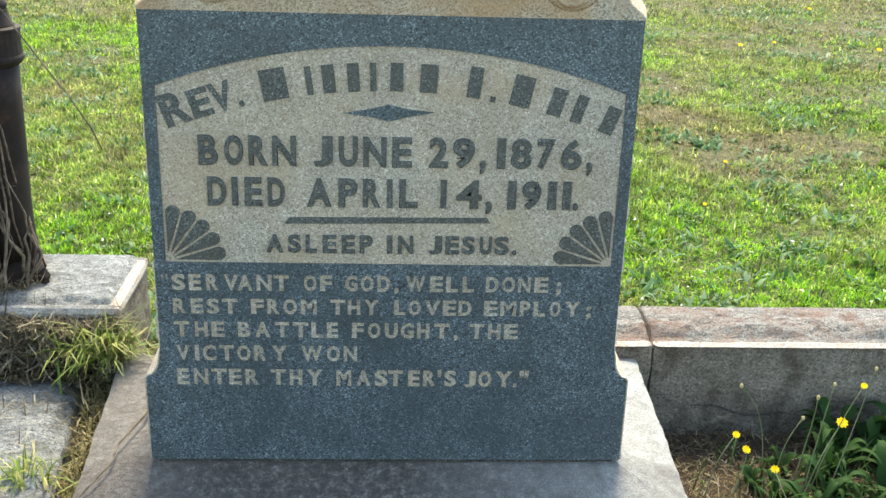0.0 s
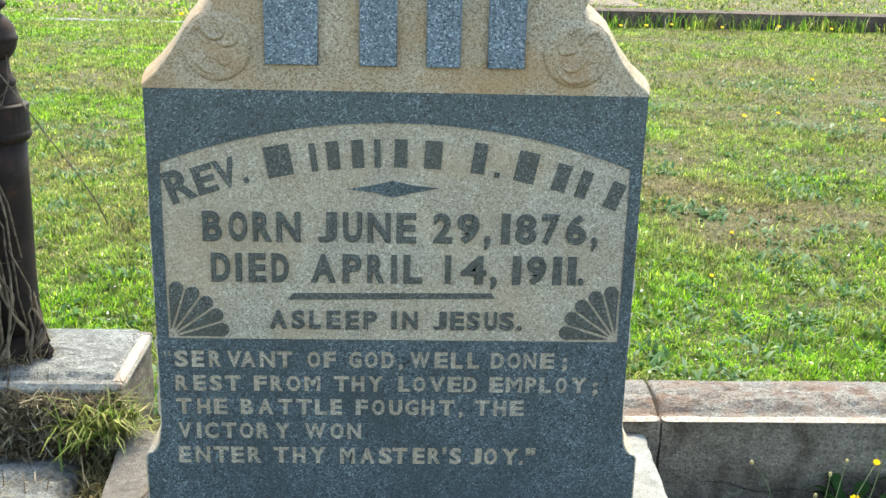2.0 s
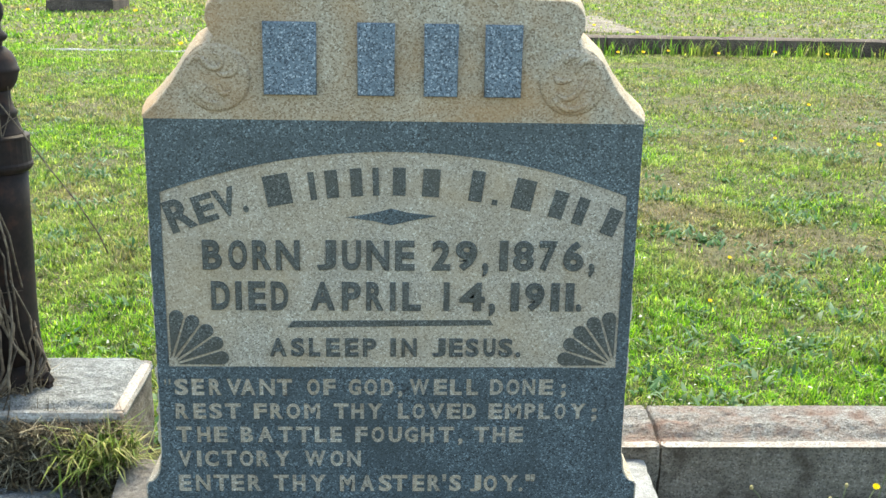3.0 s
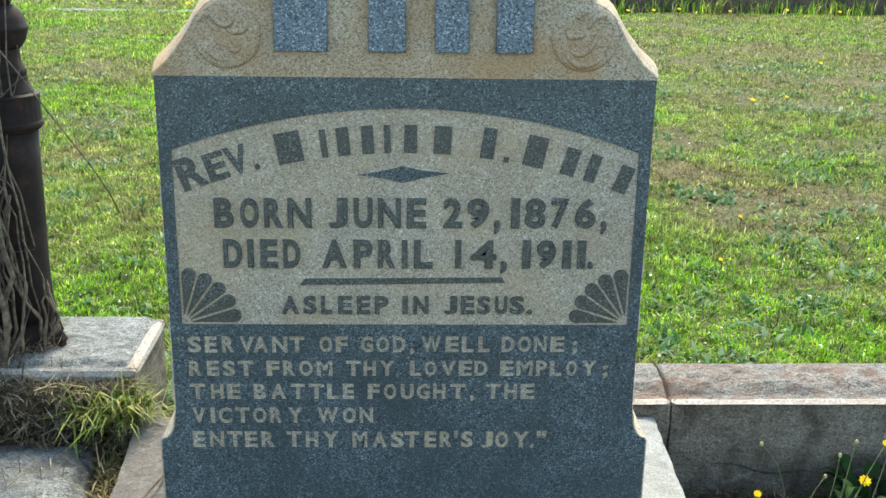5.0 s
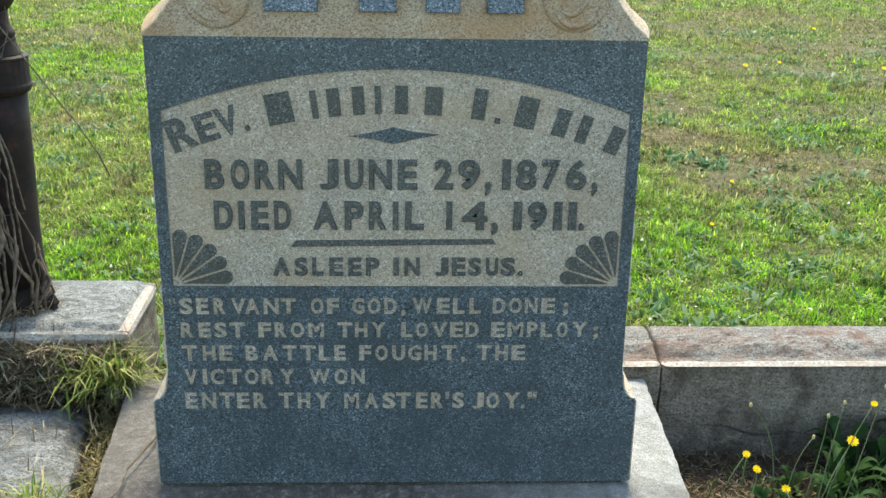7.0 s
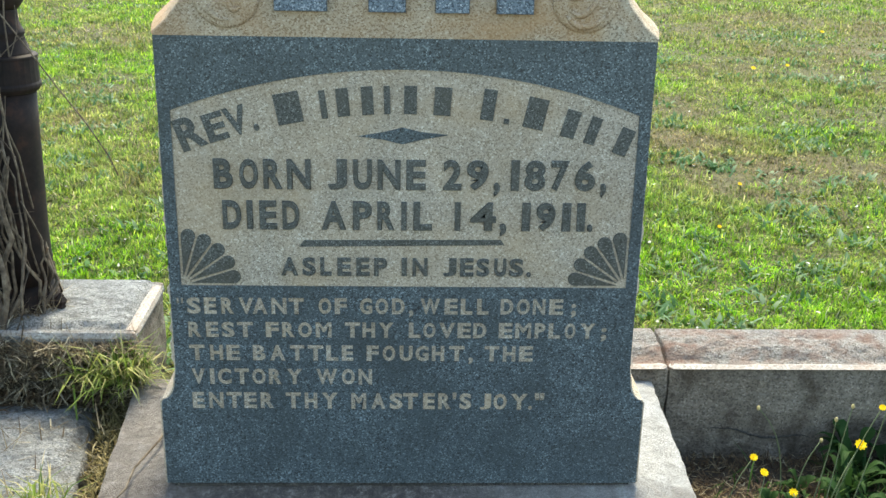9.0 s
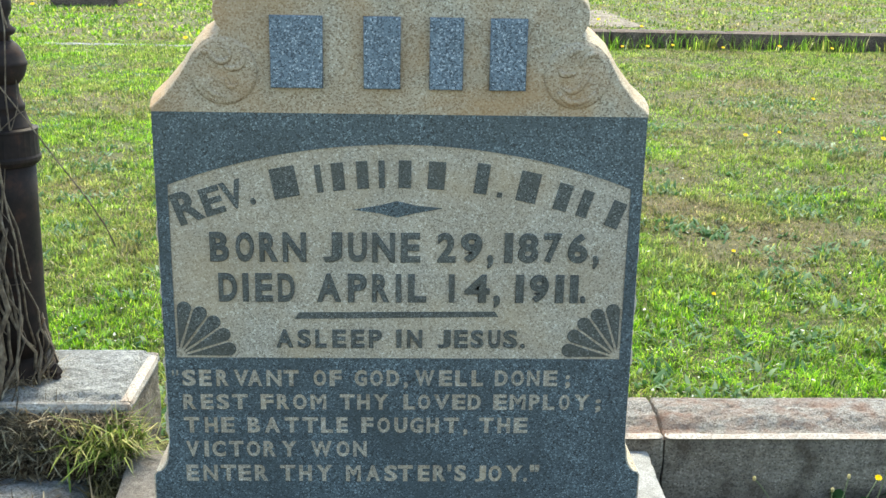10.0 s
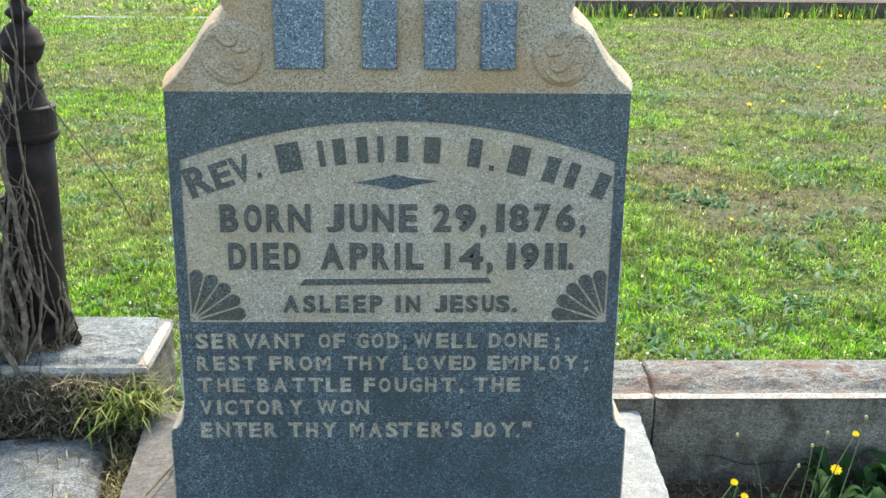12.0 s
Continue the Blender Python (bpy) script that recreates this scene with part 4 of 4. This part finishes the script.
def build_post():
    def lean(z):
        return -0.717 + (z - 0.31) * 0.034, 0.505
    post = thing("fence_post", (-0.73, 0.505, 0.255), "dark rusty cast-iron fence post with ball finial, leaning", "fence post")
    z = 0.245
    part("foot", lathe([(0.064, z), (0.066, z + 0.02), (0.064, z + 0.035), (0.058, z + 0.05), (0.054, z + 0.07)], lean), IRON, post, smooth=True)
    part("shaft", lathe([(0.056, z + 0.068), (0.0525, z + 0.12), (0.05, 0.42), (0.0495, 0.5), (0.0475, 0.6), (0.047, 0.672)], lean, 28), IRON, post, smooth=True)
    # (the band keeps its hard ledges: a broad drum, thinner at the top)
    part("collar", lathe([(0.046, 0.668), (0.052, 0.672), (0.0565, 0.679), (0.0565, 0.684), (0.0545, 0.688), (0.053, 0.71), (0.0525, 0.729), (0.0535, 0.731), (0.053, 0.7345), (0.046, 0.737)], lean, 28), IRON, post)
    part("neck", lathe([(0.045, 0.735), (0.042, 0.74), (0.036, 0.756), (0.0325, 0.768), (0.034, 0.7705), (0.034, 0.776), (0.031, 0.78), (0.026, 0.792), (0.0245, 0.806), (0.025, 0.816)], lean), IRON, post, smooth=True)
    ball = [(0.024, 0.812), (0.03, 0.818), (0.036, 0.828), (0.039, 0.839), (0.0395, 0.843), (0.0415, 0.846), (0.0415, 0.851), (0.039, 0.854), (0.0365, 0.866), (0.029, 0.879), (0.019, 0.888)]
    part("ball", lathe(ball, lean), IRON, post, smooth=True)
    part("finial", lathe([(0.015, 0.886), (0.014, 0.894), (0.024, 0.902), (0.025, 0.908), (0.016, 0.916), (0.014, 0.927), (0.02, 0.942), (0.02, 0.957), (0.01, 0.977), (0.002, 0.992)], lean), IRON, post, smooth=True)
    # a flake of rusted iron broken off the foot
    part("rust_flake", lathe([(0.004, z + 0.004), (0.015, z + 0.012), (0.009, z + 0.026), (0.013, z + 0.034), (0.002, z + 0.05)], lambda h: (-0.648 + 0.1 * (h - z), 0.478), 6), IRON, post)
    # broken rail sockets on the side away from the grave
    for zz, ln in ((0.53, 0.3), (0.34, 0.3)):
        bm = bmesh.new()
        bmesh.ops.create_cube(bm, size=1.0, matrix=Matrix.Translation((-0.75 - ln / 2, 0.505, zz)) @ Matrix.Diagonal((ln, 0.026, 0.034, 1)))
        bmesh.ops.bevel(bm, geom=bm.edges[:], offset=0.004, segments=2, affect="EDGES")
        part("rail", bm, IRON, post)
        bm = bmesh.new()
        bmesh.ops.create_cube(bm, size=1.0, matrix=Matrix.Translation((-0.775, 0.505, zz)) @ Matrix.Diagonal((0.035, 0.05, 0.06, 1)))
        bmesh.ops.bevel(bm, geom=bm.edges[:], offset=0.006, segments=2, affect="EDGES")
        part("socket", bm, IRON, post)


build_post()

# ---- far side of the lawn ----


def build_far():
    far = thing("far_coping", (3.5, 8.7, 0.08), "long low brown stone coping across the far lawn", "coping")
    for x0, x1, seed in ((0.3, 1.92, 31.0), (1.93, 3.05, 32.0), (3.06, 4.6, 33.0), (4.61, 6.4, 34.0), (6.41, 8.5, 35.0)):
        part("kerb_stone", rough_block(x0, x1, 8.65, 8.95, 0.0, 0.225, 0.08, 0.006, 0.008, seed), BROWNSTONE, far)
    single("sunk_coping", rough_block(-3.3, -0.4, 8.17, 8.27, 0.0, 0.088, 0.08, 0.012, 0.006, 40.0), PALEROCK, "pale stone edging sunk level with the lawn", "coping", (-2, 8.2, 0.08))
    plinth = thing("far_monument", (-4.1, 13.4, 0.08), "dark grey stepped monument base standing in the grass", "monument")
    part("step", rough_block(-4.52, -3.66, 12.95, 13.8, 0.0, 0.22, 0.1, 0.006, 0.0, 41.0), BROWNSTONE, plinth)
    part("block", rough_block(-4.44, -3.7, 13.08, 13.7, 0.22, 0.7, 0.1, 0.006, 0.0, 42.0), POLISHED, plinth)
    single("flat_marker", rough_block(7.6, 9.2, 20.6, 21.2, 0.0, 0.3, 0.1, 0.006, 0.0, 43.0), PALEROCK, "pale flat grave marker far off in the grass", "grave marker", (8.4, 20.9, 0.08))
    single("worn_patch", rough_block(1.75, 2.75, 10.9, 13.6, 0.0, 0.092, 0.12, 0.006, 0.012, 44.0), KERBFACE, "pale gravelly worn stone patch in the grass", "stone patch", (2.2, 12.2, 0.08))


build_far()

# ---- dead vines on the post, straw and rank grass at its foot ----


def build_vines():
    rng = random.Random(11)
    vine = thing("dead_vine", (-0.78, 0.45, 0.02), "bare grey woody vine tangled up an iron post", "vine")
    for i in range(58):
        a = rng.uniform(0, 2 * math.pi)
        wind = rng.choice((-1, 1)) * rng.uniform(0.4, 1.8)
        x, y = -0.78 + rng.uniform(-0.1, 0.09), 0.40 + rng.uniform(-0.08, 0.03)
        top = rng.uniform(0.5, 1.12)
        side = rng.uniform(-0.085, 0.012)
        pts = []
        n = 18
        for k in range(n + 1):
            t = k / n
            z = 0.02 + (top - 0.02) * t
            r = 0.05 + 0.03 * math.sin(5 * t + i) + 0.02 * rng.random()
            px = -0.733 + (z - 0.3) * 0.045 + side * 1.1 + r * math.cos(a + wind * 3 * t)
            py = 0.475 + r * math.sin(a + wind * 3 * t) - 0.03
            reach = -0.668 + 0.05 * max(0.0, (0.4 - z) / 0.15)
            px = min(px, reach - 0.012 * abs(math.sin(3 * i + 9 * t)))
            blend = min(1.0, t * 3.2)
            pts.append((x + (px - x) * blend + rng.uniform(-0.005, 0.005), y + (py - y) * blend + rng.uniform(-0.005, 0.005), z))
        r0 = rng.choice((0.0018, 0.0025, 0.003, 0.004, 0.006))
        part("stem", tube(pts, [r0 * (1.1 - 0.7 * k / n) for k in range(n + 1)], 6), TWIG, vine, smooth=True)
    for i in range(20):
        a = rng.uniform(-2.8, -0.5)
        turn = rng.uniform(-2.2, 2.2)
        pts, n, top = [], 12, rng.uniform(0.3, 0.6)
        x, y = -0.75 + rng.uniform(-0.1, 0.1), 0.385 - rng.uniform(0.0, 0.05)
        for k in range(n + 1):
            t = k / n
            z = 0.02 + (top - 0.02) * t
            px, py = -0.722 + 0.068 * math.cos(a + turn * t), 0.5 - 0.075 * abs(math.sin(a + turn * t))
            g = min(1.0, t * 1.8)
            pts.append((x + (px - x) * g + rng.uniform(-0.01, 0.01), y + (py - y) * g + rng.uniform(-0.008, 0.004), z))
        r0 = rng.uniform(0.003, 0.0065)
        part("stem", tube(pts, [r0 * (1.1 - 0.8 * k / n) for k in range(n + 1)], 6), TWIG, vine, smooth=True)
    for i in range(60):
        z = rng.uniform(0.25, 0.95)
        p = Vector((-0.75 + rng.uniform(-0.05, 0.05), 0.44, z))
        d = Vector((rng.uniform(-1, 0.35), rng.uniform(-0.9, 0.1), rng.uniform(-0.6, 0.9))).normalized()
        pts = []
        for k in range(8):
            pts.append(tuple(p))
            p = p + d * rng.uniform(0.012, 0.025)
            d = (d + Vector((rng.uniform(-0.4, 0.4), rng.uniform(-0.4, 0.4), rng.uniform(-0.5, 0.3)))).normalized()
        part("twig", tube(pts, [0.0016 * (1 - 0.1 * k) for k in range(8)], 5), TWIG, vine)
    wire = [(-0.735, 0.43, 0.80), (-0.728, 0.425, 0.845), (-0.715, 0.43, 0.853), (-0.69, 0.44, 0.825), (-0.655, 0.455, 0.765), (-0.61, 0.48, 0.68), (-0.575, 0.51, 0.61), (-0.55, 0.54, 0.545), (-0.54, 0.56, 0.5)]
    single("bent_stalk", tube(wire, 0.0014, 6), TWIG, "thin pale dry stalk bent over from a post", "stalk", (-0.735, 0.43, 0.8), smooth=True)


build_vines()


def build_fallen_stem():
    pts = [(-0.375, 0.3, 0.2), (-0.385, 0.22, 0.19), (-0.392, 0.13, 0.183), (-0.416, 0.05, 0.177), (-0.416, 0.0, 0.174), (-0.436, -0.05, 0.167), (-0.458, -0.085, 0.15), (-0.475, -0.13, 0.1), (-0.48, -0.16, 0.02)]
    single("fallen_stem", tube(pts, [0.0022 - 0.00012 * k for k in range(9)], 6), TWIG, "dry grey vine stem lying across a stone pedestal", "stem", (-0.42, 0.02, 0.172), smooth=True)


build_fallen_stem()


def build_weeds_left():
    rng = np.random.default_rng(5)
    def heap(m, x, y, z0, z1, ln, wd, name, mat, label):
        z = rng.uniform(0, 1, m) ** 0.8 * (z1 - z0) + z0
        me = blades(name, np.stack([x, y, z], 1), rng.uniform(0, 6.3, m), ln * rng.uniform(0.4, 1.2, m), wd * rng.uniform(0.6, 1.4, m), rng.uniform(0.6, 1.75, m), rng.uniform(-0.7, 0.8, m))
        single(name, me, mat, label, "straw", kind="stuff")
    m = 4200
    x = rng.uniform(-1.1, -0.47, m)
    y = 0.378 - np.abs(rng.normal(0, 0.02, m))
    heap(m, x, y, 0.0, 0.238 - 0.12 * np.clip((0.35 - y) / 0.07, 0, 1) - 0.03 * np.clip((x + 0.66) / 0.14, 0, 1), 0.058, 0.0024, "dead_straw", STRAW, "dark tangle of dead straw and stems heaped against a stone block")
    m = 2600
    x, y = rng.uniform(-1.1, -0.475, m), 0.374 - np.abs(rng.normal(0, 0.014, m))
    heap(m, x, y, 0.13, 0.247 - 0.012 * rng.random(m), 0.06, 0.002, "caught_straw", STRAW, "grey straw caught against the face of a stone block")
    m = 620
    a = rng.uniform(0, 6.3, m)
    x, y = -0.745 + np.cos(a) * rng.uniform(0.05, 0.1, m), 0.48 + np.sin(a) * rng.uniform(0.05, 0.095, m)
    heap(m, x, y, 0.25, 0.28, 0.055, 0.0024, "lodged_straw", STRAW, "dead straw and leaves lodged round the foot of a post")
    # dark rotted leaves over the back of the slab
    m = 2600
    x, y = rng.uniform(-1.05, -0.545, m), 0.375 - np.abs(rng.normal(0, 0.024, m))
    heap(m, x, y, 0.124, 0.15, 0.028, 0.005, "rotted_leaves", LITTER, "dark rotted leaves and dirt over the back of a slab")
    # matted straw filling the gap between slab and pedestal
    m = 4200
    y = rng.uniform(-0.3, 0.375, m)
    edge = -0.562 + (0.372 - y) * 0.153
    x = edge + 0.012 + rng.random(m) * (-0.474 - 0.03 * (y + 0.09) / 0.47 - edge)
    heap(m, x, y, 0.03, 0.125, 0.04, 0.0026, "matted_straw", MAT, "matted brown straw and moss filling a gap between stones")
    m = 1100
    x, y = rng.uniform(-1.0, -0.5, m), rng.uniform(-0.3, 0.36, m)
    keep = (rng.random(m) < 0.34) | (y > 0.32 + 0.05 * rng.random(m))
    x, y = x[keep], y[keep]
    heap(len(x), x, y, 0.136, 0.148, 0.05, 0.0018, "scattered_straw", STRAW, "dry straw and twigs scattered over a slab")
    # rank grass between the base and the block: foot, blades, length, spread, lean
    for cx, cy, cz, m, ln, spread, tilt, label in ((-0.512, 0.345, 0.2, 210, 0.11, 0.022, 0.85, "arching half-dry tuft of yellow-green grass beside a grave base"),
                                     (-0.55, 0.35, 0.2, 90, 0.1, 0.024, 0.95, "arching half-dry tuft of yellow-green grass beside a grave base"),
                                     (-0.478, 0.36, 0.2, 90, 0.09, 0.014, 0.7, "small dry tuft of grass behind a grave base"),
                                     (-0.535, 0.14, 0.06, 70, 0.08, 0.016, 0.8, "low matted grass in the gap beside a slab"),
                                     (-0.505, -0.02, 0.06, 90, 0.09, 0.016, 0.8, "low matted grass in the gap beside a slab"),
                                     (-0.55, 0.015, 0.14, 110, 0.09, 0.02, 0.8, "thin green grass growing over a slab"),
                                     (-0.6, -0.06, 0.14, 120, 0.09, 0.026, 0.8, "thin green grass growing over a slab"),
                                     (-0.88, 0.25, 0.1, 70, 0.13, 0.03, 0.5, "green grass blades at the foot of a post")):
        head = rng.uniform(0, 6.3, m)
        me = blades("grass_tuft", np.stack([cx + rng.normal(0, spread, m), cy + rng.normal(0, spread * 0.7, m), np.full(m, cz) - 0.03 * rng.random(m)], 1), head, ln * rng.uniform(0.35, 1.15, m), rng.uniform(0.0018, 0.0042, m), np.abs(rng.normal(tilt, 0.45, m)), rng.uniform(0.2, 1.5, m))
        single("grass_tuft", me, TUFT, label, "grass tuft", (cx, cy, cz))


build_weeds_left()

# ---- weeds and yellow flowers in the plot ----


def leaf_blade(base, heading, length, width, rise):
    """A broad pointed leaf, folded along its midrib and arching over."""
    bm = bmesh.new()
    d, s = Vector((math.cos(heading), math.sin(heading), 0)), Vector((-math.sin(heading), math.cos(heading), 0))
    rows = []
    for k in range(16):
        t = k / 15
        w = width * (0.55 + 0.45 * abs(math.sin(t * 9.0))) * (0.12 + 0.88 * math.sin(math.pi * min(1.0, t ** 0.8))) * (1 - 0.25 * t) if t < 1 else 0.0005
        c = Vector(base) + d * (length * t) + Vector((0, 0, rise * math.sin(t * 2.2)))
        rows.append([bm.verts.new(c - s * w + Vector((0, 0, w * 0.35))), bm.verts.new(c), bm.verts.new(c + s * w + Vector((0, 0, w * 0.35)))])
    for a, b in zip(rows, rows[1:]):
        bm.faces.new((a[0], a[1], b[1], b[0]))
        bm.faces.new((a[1], a[2], b[2], b[1]))
    return bm


def petals(centre, radius, face):
    """A small yellow flower head: two whorls of petals and a domed heart."""
    bm = bmesh.new()
    f = Vector(face).normalized()
    u = f.orthogonal().normalized()
    v = f.cross(u)
    c = Vector(centre)
    for ring, (r, up, n) in enumerate(((radius, 0.12, 9), (radius * 0.65, 0.3, 7))):
        for k in range(n):
            a = 2 * math.pi * (k + 0.5 * ring) / n
            d = u * math.cos(a) + v * math.sin(a)
            s = (v * math.cos(a) - u * math.sin(a)) * r * 0.36
            p = [c, c + d * r * 0.6 - s + f * r * up, c + d * r + f * r * up * 1.2, c + d * r * 0.6 + s + f * r * up]
            bm.faces.new([bm.verts.new(q + f * 0.0005 * ring) for q in p])
    bmesh.ops.create_icosphere(bm, subdivisions=1, radius=radius * 0.28, matrix=Matrix.Translation(c + f * radius * 0.12))
    return bm


def build_flowers():
    rng = random.Random(4)
    # foot, head, whether in bloom
    plants = [((0.70, 0.12, 0.01), (0.764, 0.15, 0.163), 0.0125), ((0.545, 0.15, 0.0), (0.586, 0.15, 0.139), 0.0085), ((0.56, 0.1, 0.0), (0.607, 0.15, 0.11), 0.0095),
              ((0.69, 0.08, 0.0), (0.662, 0.15, 0.071), 0.0095), ((0.73, 0.16, 0.0), (0.79, 0.15, 0.233), 0.0075), ((0.67, 0.22, 0.0), (0.583, 0.15, 0.232), 0.0),
              ((0.70, 0.17, 0.0), (0.725, 0.17, 0.2), 0.0), ((0.67, 0.17, 0.0), (0.705, 0.17, 0.16), 0.0), ((0.71, 0.14, 0.0), (0.745, 0.16, 0.23), 0.0),
              ((0.75, 0.14, 0.0), (0.80, 0.14, 0.27), 0.0)]
    for foot, head, size in plants:
        bloom = size > 0
        plant = thing("wildflower", foot, "slender wildflower with a small yellow bloom" if bloom else "slender wildflower stem with a closed bud", "wildflower", "wildflowers in the plot")
        a, b = Vector(foot), Vector(head)
        bow = Vector((rng.uniform(-0.02, 0.02), rng.uniform(-0.02, 0.02), 0))
        pts = [tuple(a.lerp(b, t) + bow * math.sin(math.pi * t) + Vector((0, 0, 0.02 * math.sin(math.pi * t)))) for t in (0, 0.15, 0.3, 0.45, 0.6, 0.75, 0.88, 1.0)]
        part("stem", tube(pts, [0.0013 - 0.0005 * k / 7 for k in range(8)], 5), STALK, plant, smooth=True)
        if bloom:
            part("flower_head", petals(head, size * 0.85, (rng.uniform(-0.3, 0.3), -0.6, 0.8)), PETAL, plant, "bright yellow flower head")
        else:
            bm = bmesh.new()
            bmesh.ops.create_icosphere(bm, subdivisions=2, radius=0.003, matrix=Matrix.Translation(head) @ Matrix.Diagonal((1, 1, 1.5, 1)))
            part("bud", bm, TUFT, plant)
    # flowers in the lawn
    for x, y, r in ((1.061, 1.85, 0.012), (0.875, 1.41, 0.011), (1.743, 3.95, 0.022), (2.41, 3.85, 0.024), (1.95, 4.05, 0.018), (2.55, 5.2, 0.022), (-1.95, 8.5, 0.04), (2.2, 8.35, 0.03), (1.98, 8.4, 0.03),
                    (2.45, 8.45, 0.03), (2.9, 8.4, 0.028), (3.45, 8.5, 0.035), (3.9, 8.4, 0.03), (2.6, 10.5, 0.035), (3.4, 9.9, 0.045), (2.3, 11.5, 0.04), (-3.3, 12.6, 0.05), (-4.6, 12.5, 0.05), (-0.9, 5.1, 0.012)):
        z = ground_height(x, y)
        plant = thing("lawn_flower", (x, y, z), "small yellow flower standing in the lawn", "wildflower", "flowers in the lawn")
        part("stem", tube([(x, y, z), (x + 0.004, y, z + 0.03), (x, y, z + 0.045)], 0.0012, 5), GREEN, plant)
        part("flower_head", petals((x, y, z + 0.046), r * 0.62, (0, -0.5, 0.85)), PETAL, plant, "bright yellow flower head")


build_flowers()


def build_plot_weeds():
    rng = random.Random(8)
    clumps = [(0.62, -0.03, 0.12, 0.014), (0.75, -0.02, 0.13, 0.016), (0.83, 0.02, 0.14, 0.018), (0.9, 0.09, 0.15, 0.018), (0.77, 0.16, 0.12, 0.016), (0.8, 0.24, 0.16, 0.02), (0.86, 0.15, 0.17, 0.022), (0.72, 0.1, 0.13, 0.015), (0.78, 0.05, 0.14, 0.016), (0.57, 0.06, 0.1, 0.01), (0.55, 0.0, 0.12, 0.011), (0.66, 0.02, 0.12, 0.013), (0.84, 0.33, 0.14, 0.024), (0.93, 0.25, 0.16, 0.02), (0.68, 0.16, 0.09, 0.012),
              (0.92, 0.34, 0.15, 0.04), (0.97, 0.3, 0.15, 0.04), (0.9, 0.28, 0.12, 0.034), (0.83, 0.27, 0.1, 0.026), (0.77, 0.22, 0.09, 0.022), (0.64, 0.2, 0.06, 0.014), (0.72, 0.26, 0.07, 0.018)]
    for x, y, ln, w in clumps:
        plant = thing("broad_leaved_weed", (x, y, 0), "dark green broad-leaved weed rosette on bare soil", "weed", "weeds in the plot")
        for k in range(rng.randint(9, 13)):
            h = rng.uniform(0, 6.3)
            part("leaf", leaf_blade((x, y, 0.0), h, ln * rng.uniform(0.35, 0.7), w * rng.uniform(0.4, 0.8), ln * rng.uniform(0.1, 0.6)), GREEN, plant, smooth=True)
    g = np.random.default_rng(9)
    m = 420
    x, y = g.normal(0.78, 0.12, m), g.normal(0.1, 0.1, m)
    ok = (x > 0.5) & (y < 0.37)
    m = int(ok.sum())
    me = blades("plot_grass", np.stack([x[ok], y[ok], np.zeros(m)], 1), g.uniform(0, 6.3, m), g.uniform(0.03, 0.11, m), g.uniform(0.002, 0.005, m), g.uniform(0.1, 0.9, m), g.uniform(0.1, 1.0, m))
    single("plot_grass", me, GREEN, "dark green grass and weeds growing in the plot", "weeds", kind="stuff")
    m = 17000
    x, y = 0.46 + 0.94 * g.random(m) ** 1.4, g.uniform(-0.3, 0.378, m)
    me = blades("leaf_litter", np.stack([x, y, g.uniform(0.0, 0.012, m)], 1), g.uniform(0, 6.3, m), g.uniform(0.006, 0.03, m), g.uniform(0.0008, 0.0028, m), g.uniform(0.8, 1.65, m), g.uniform(-0.4, 0.3, m))
    single("leaf_litter", me, LITTER, "brown dead leaf and straw litter on bare soil", "litter", kind="stuff")


build_plot_weeds()
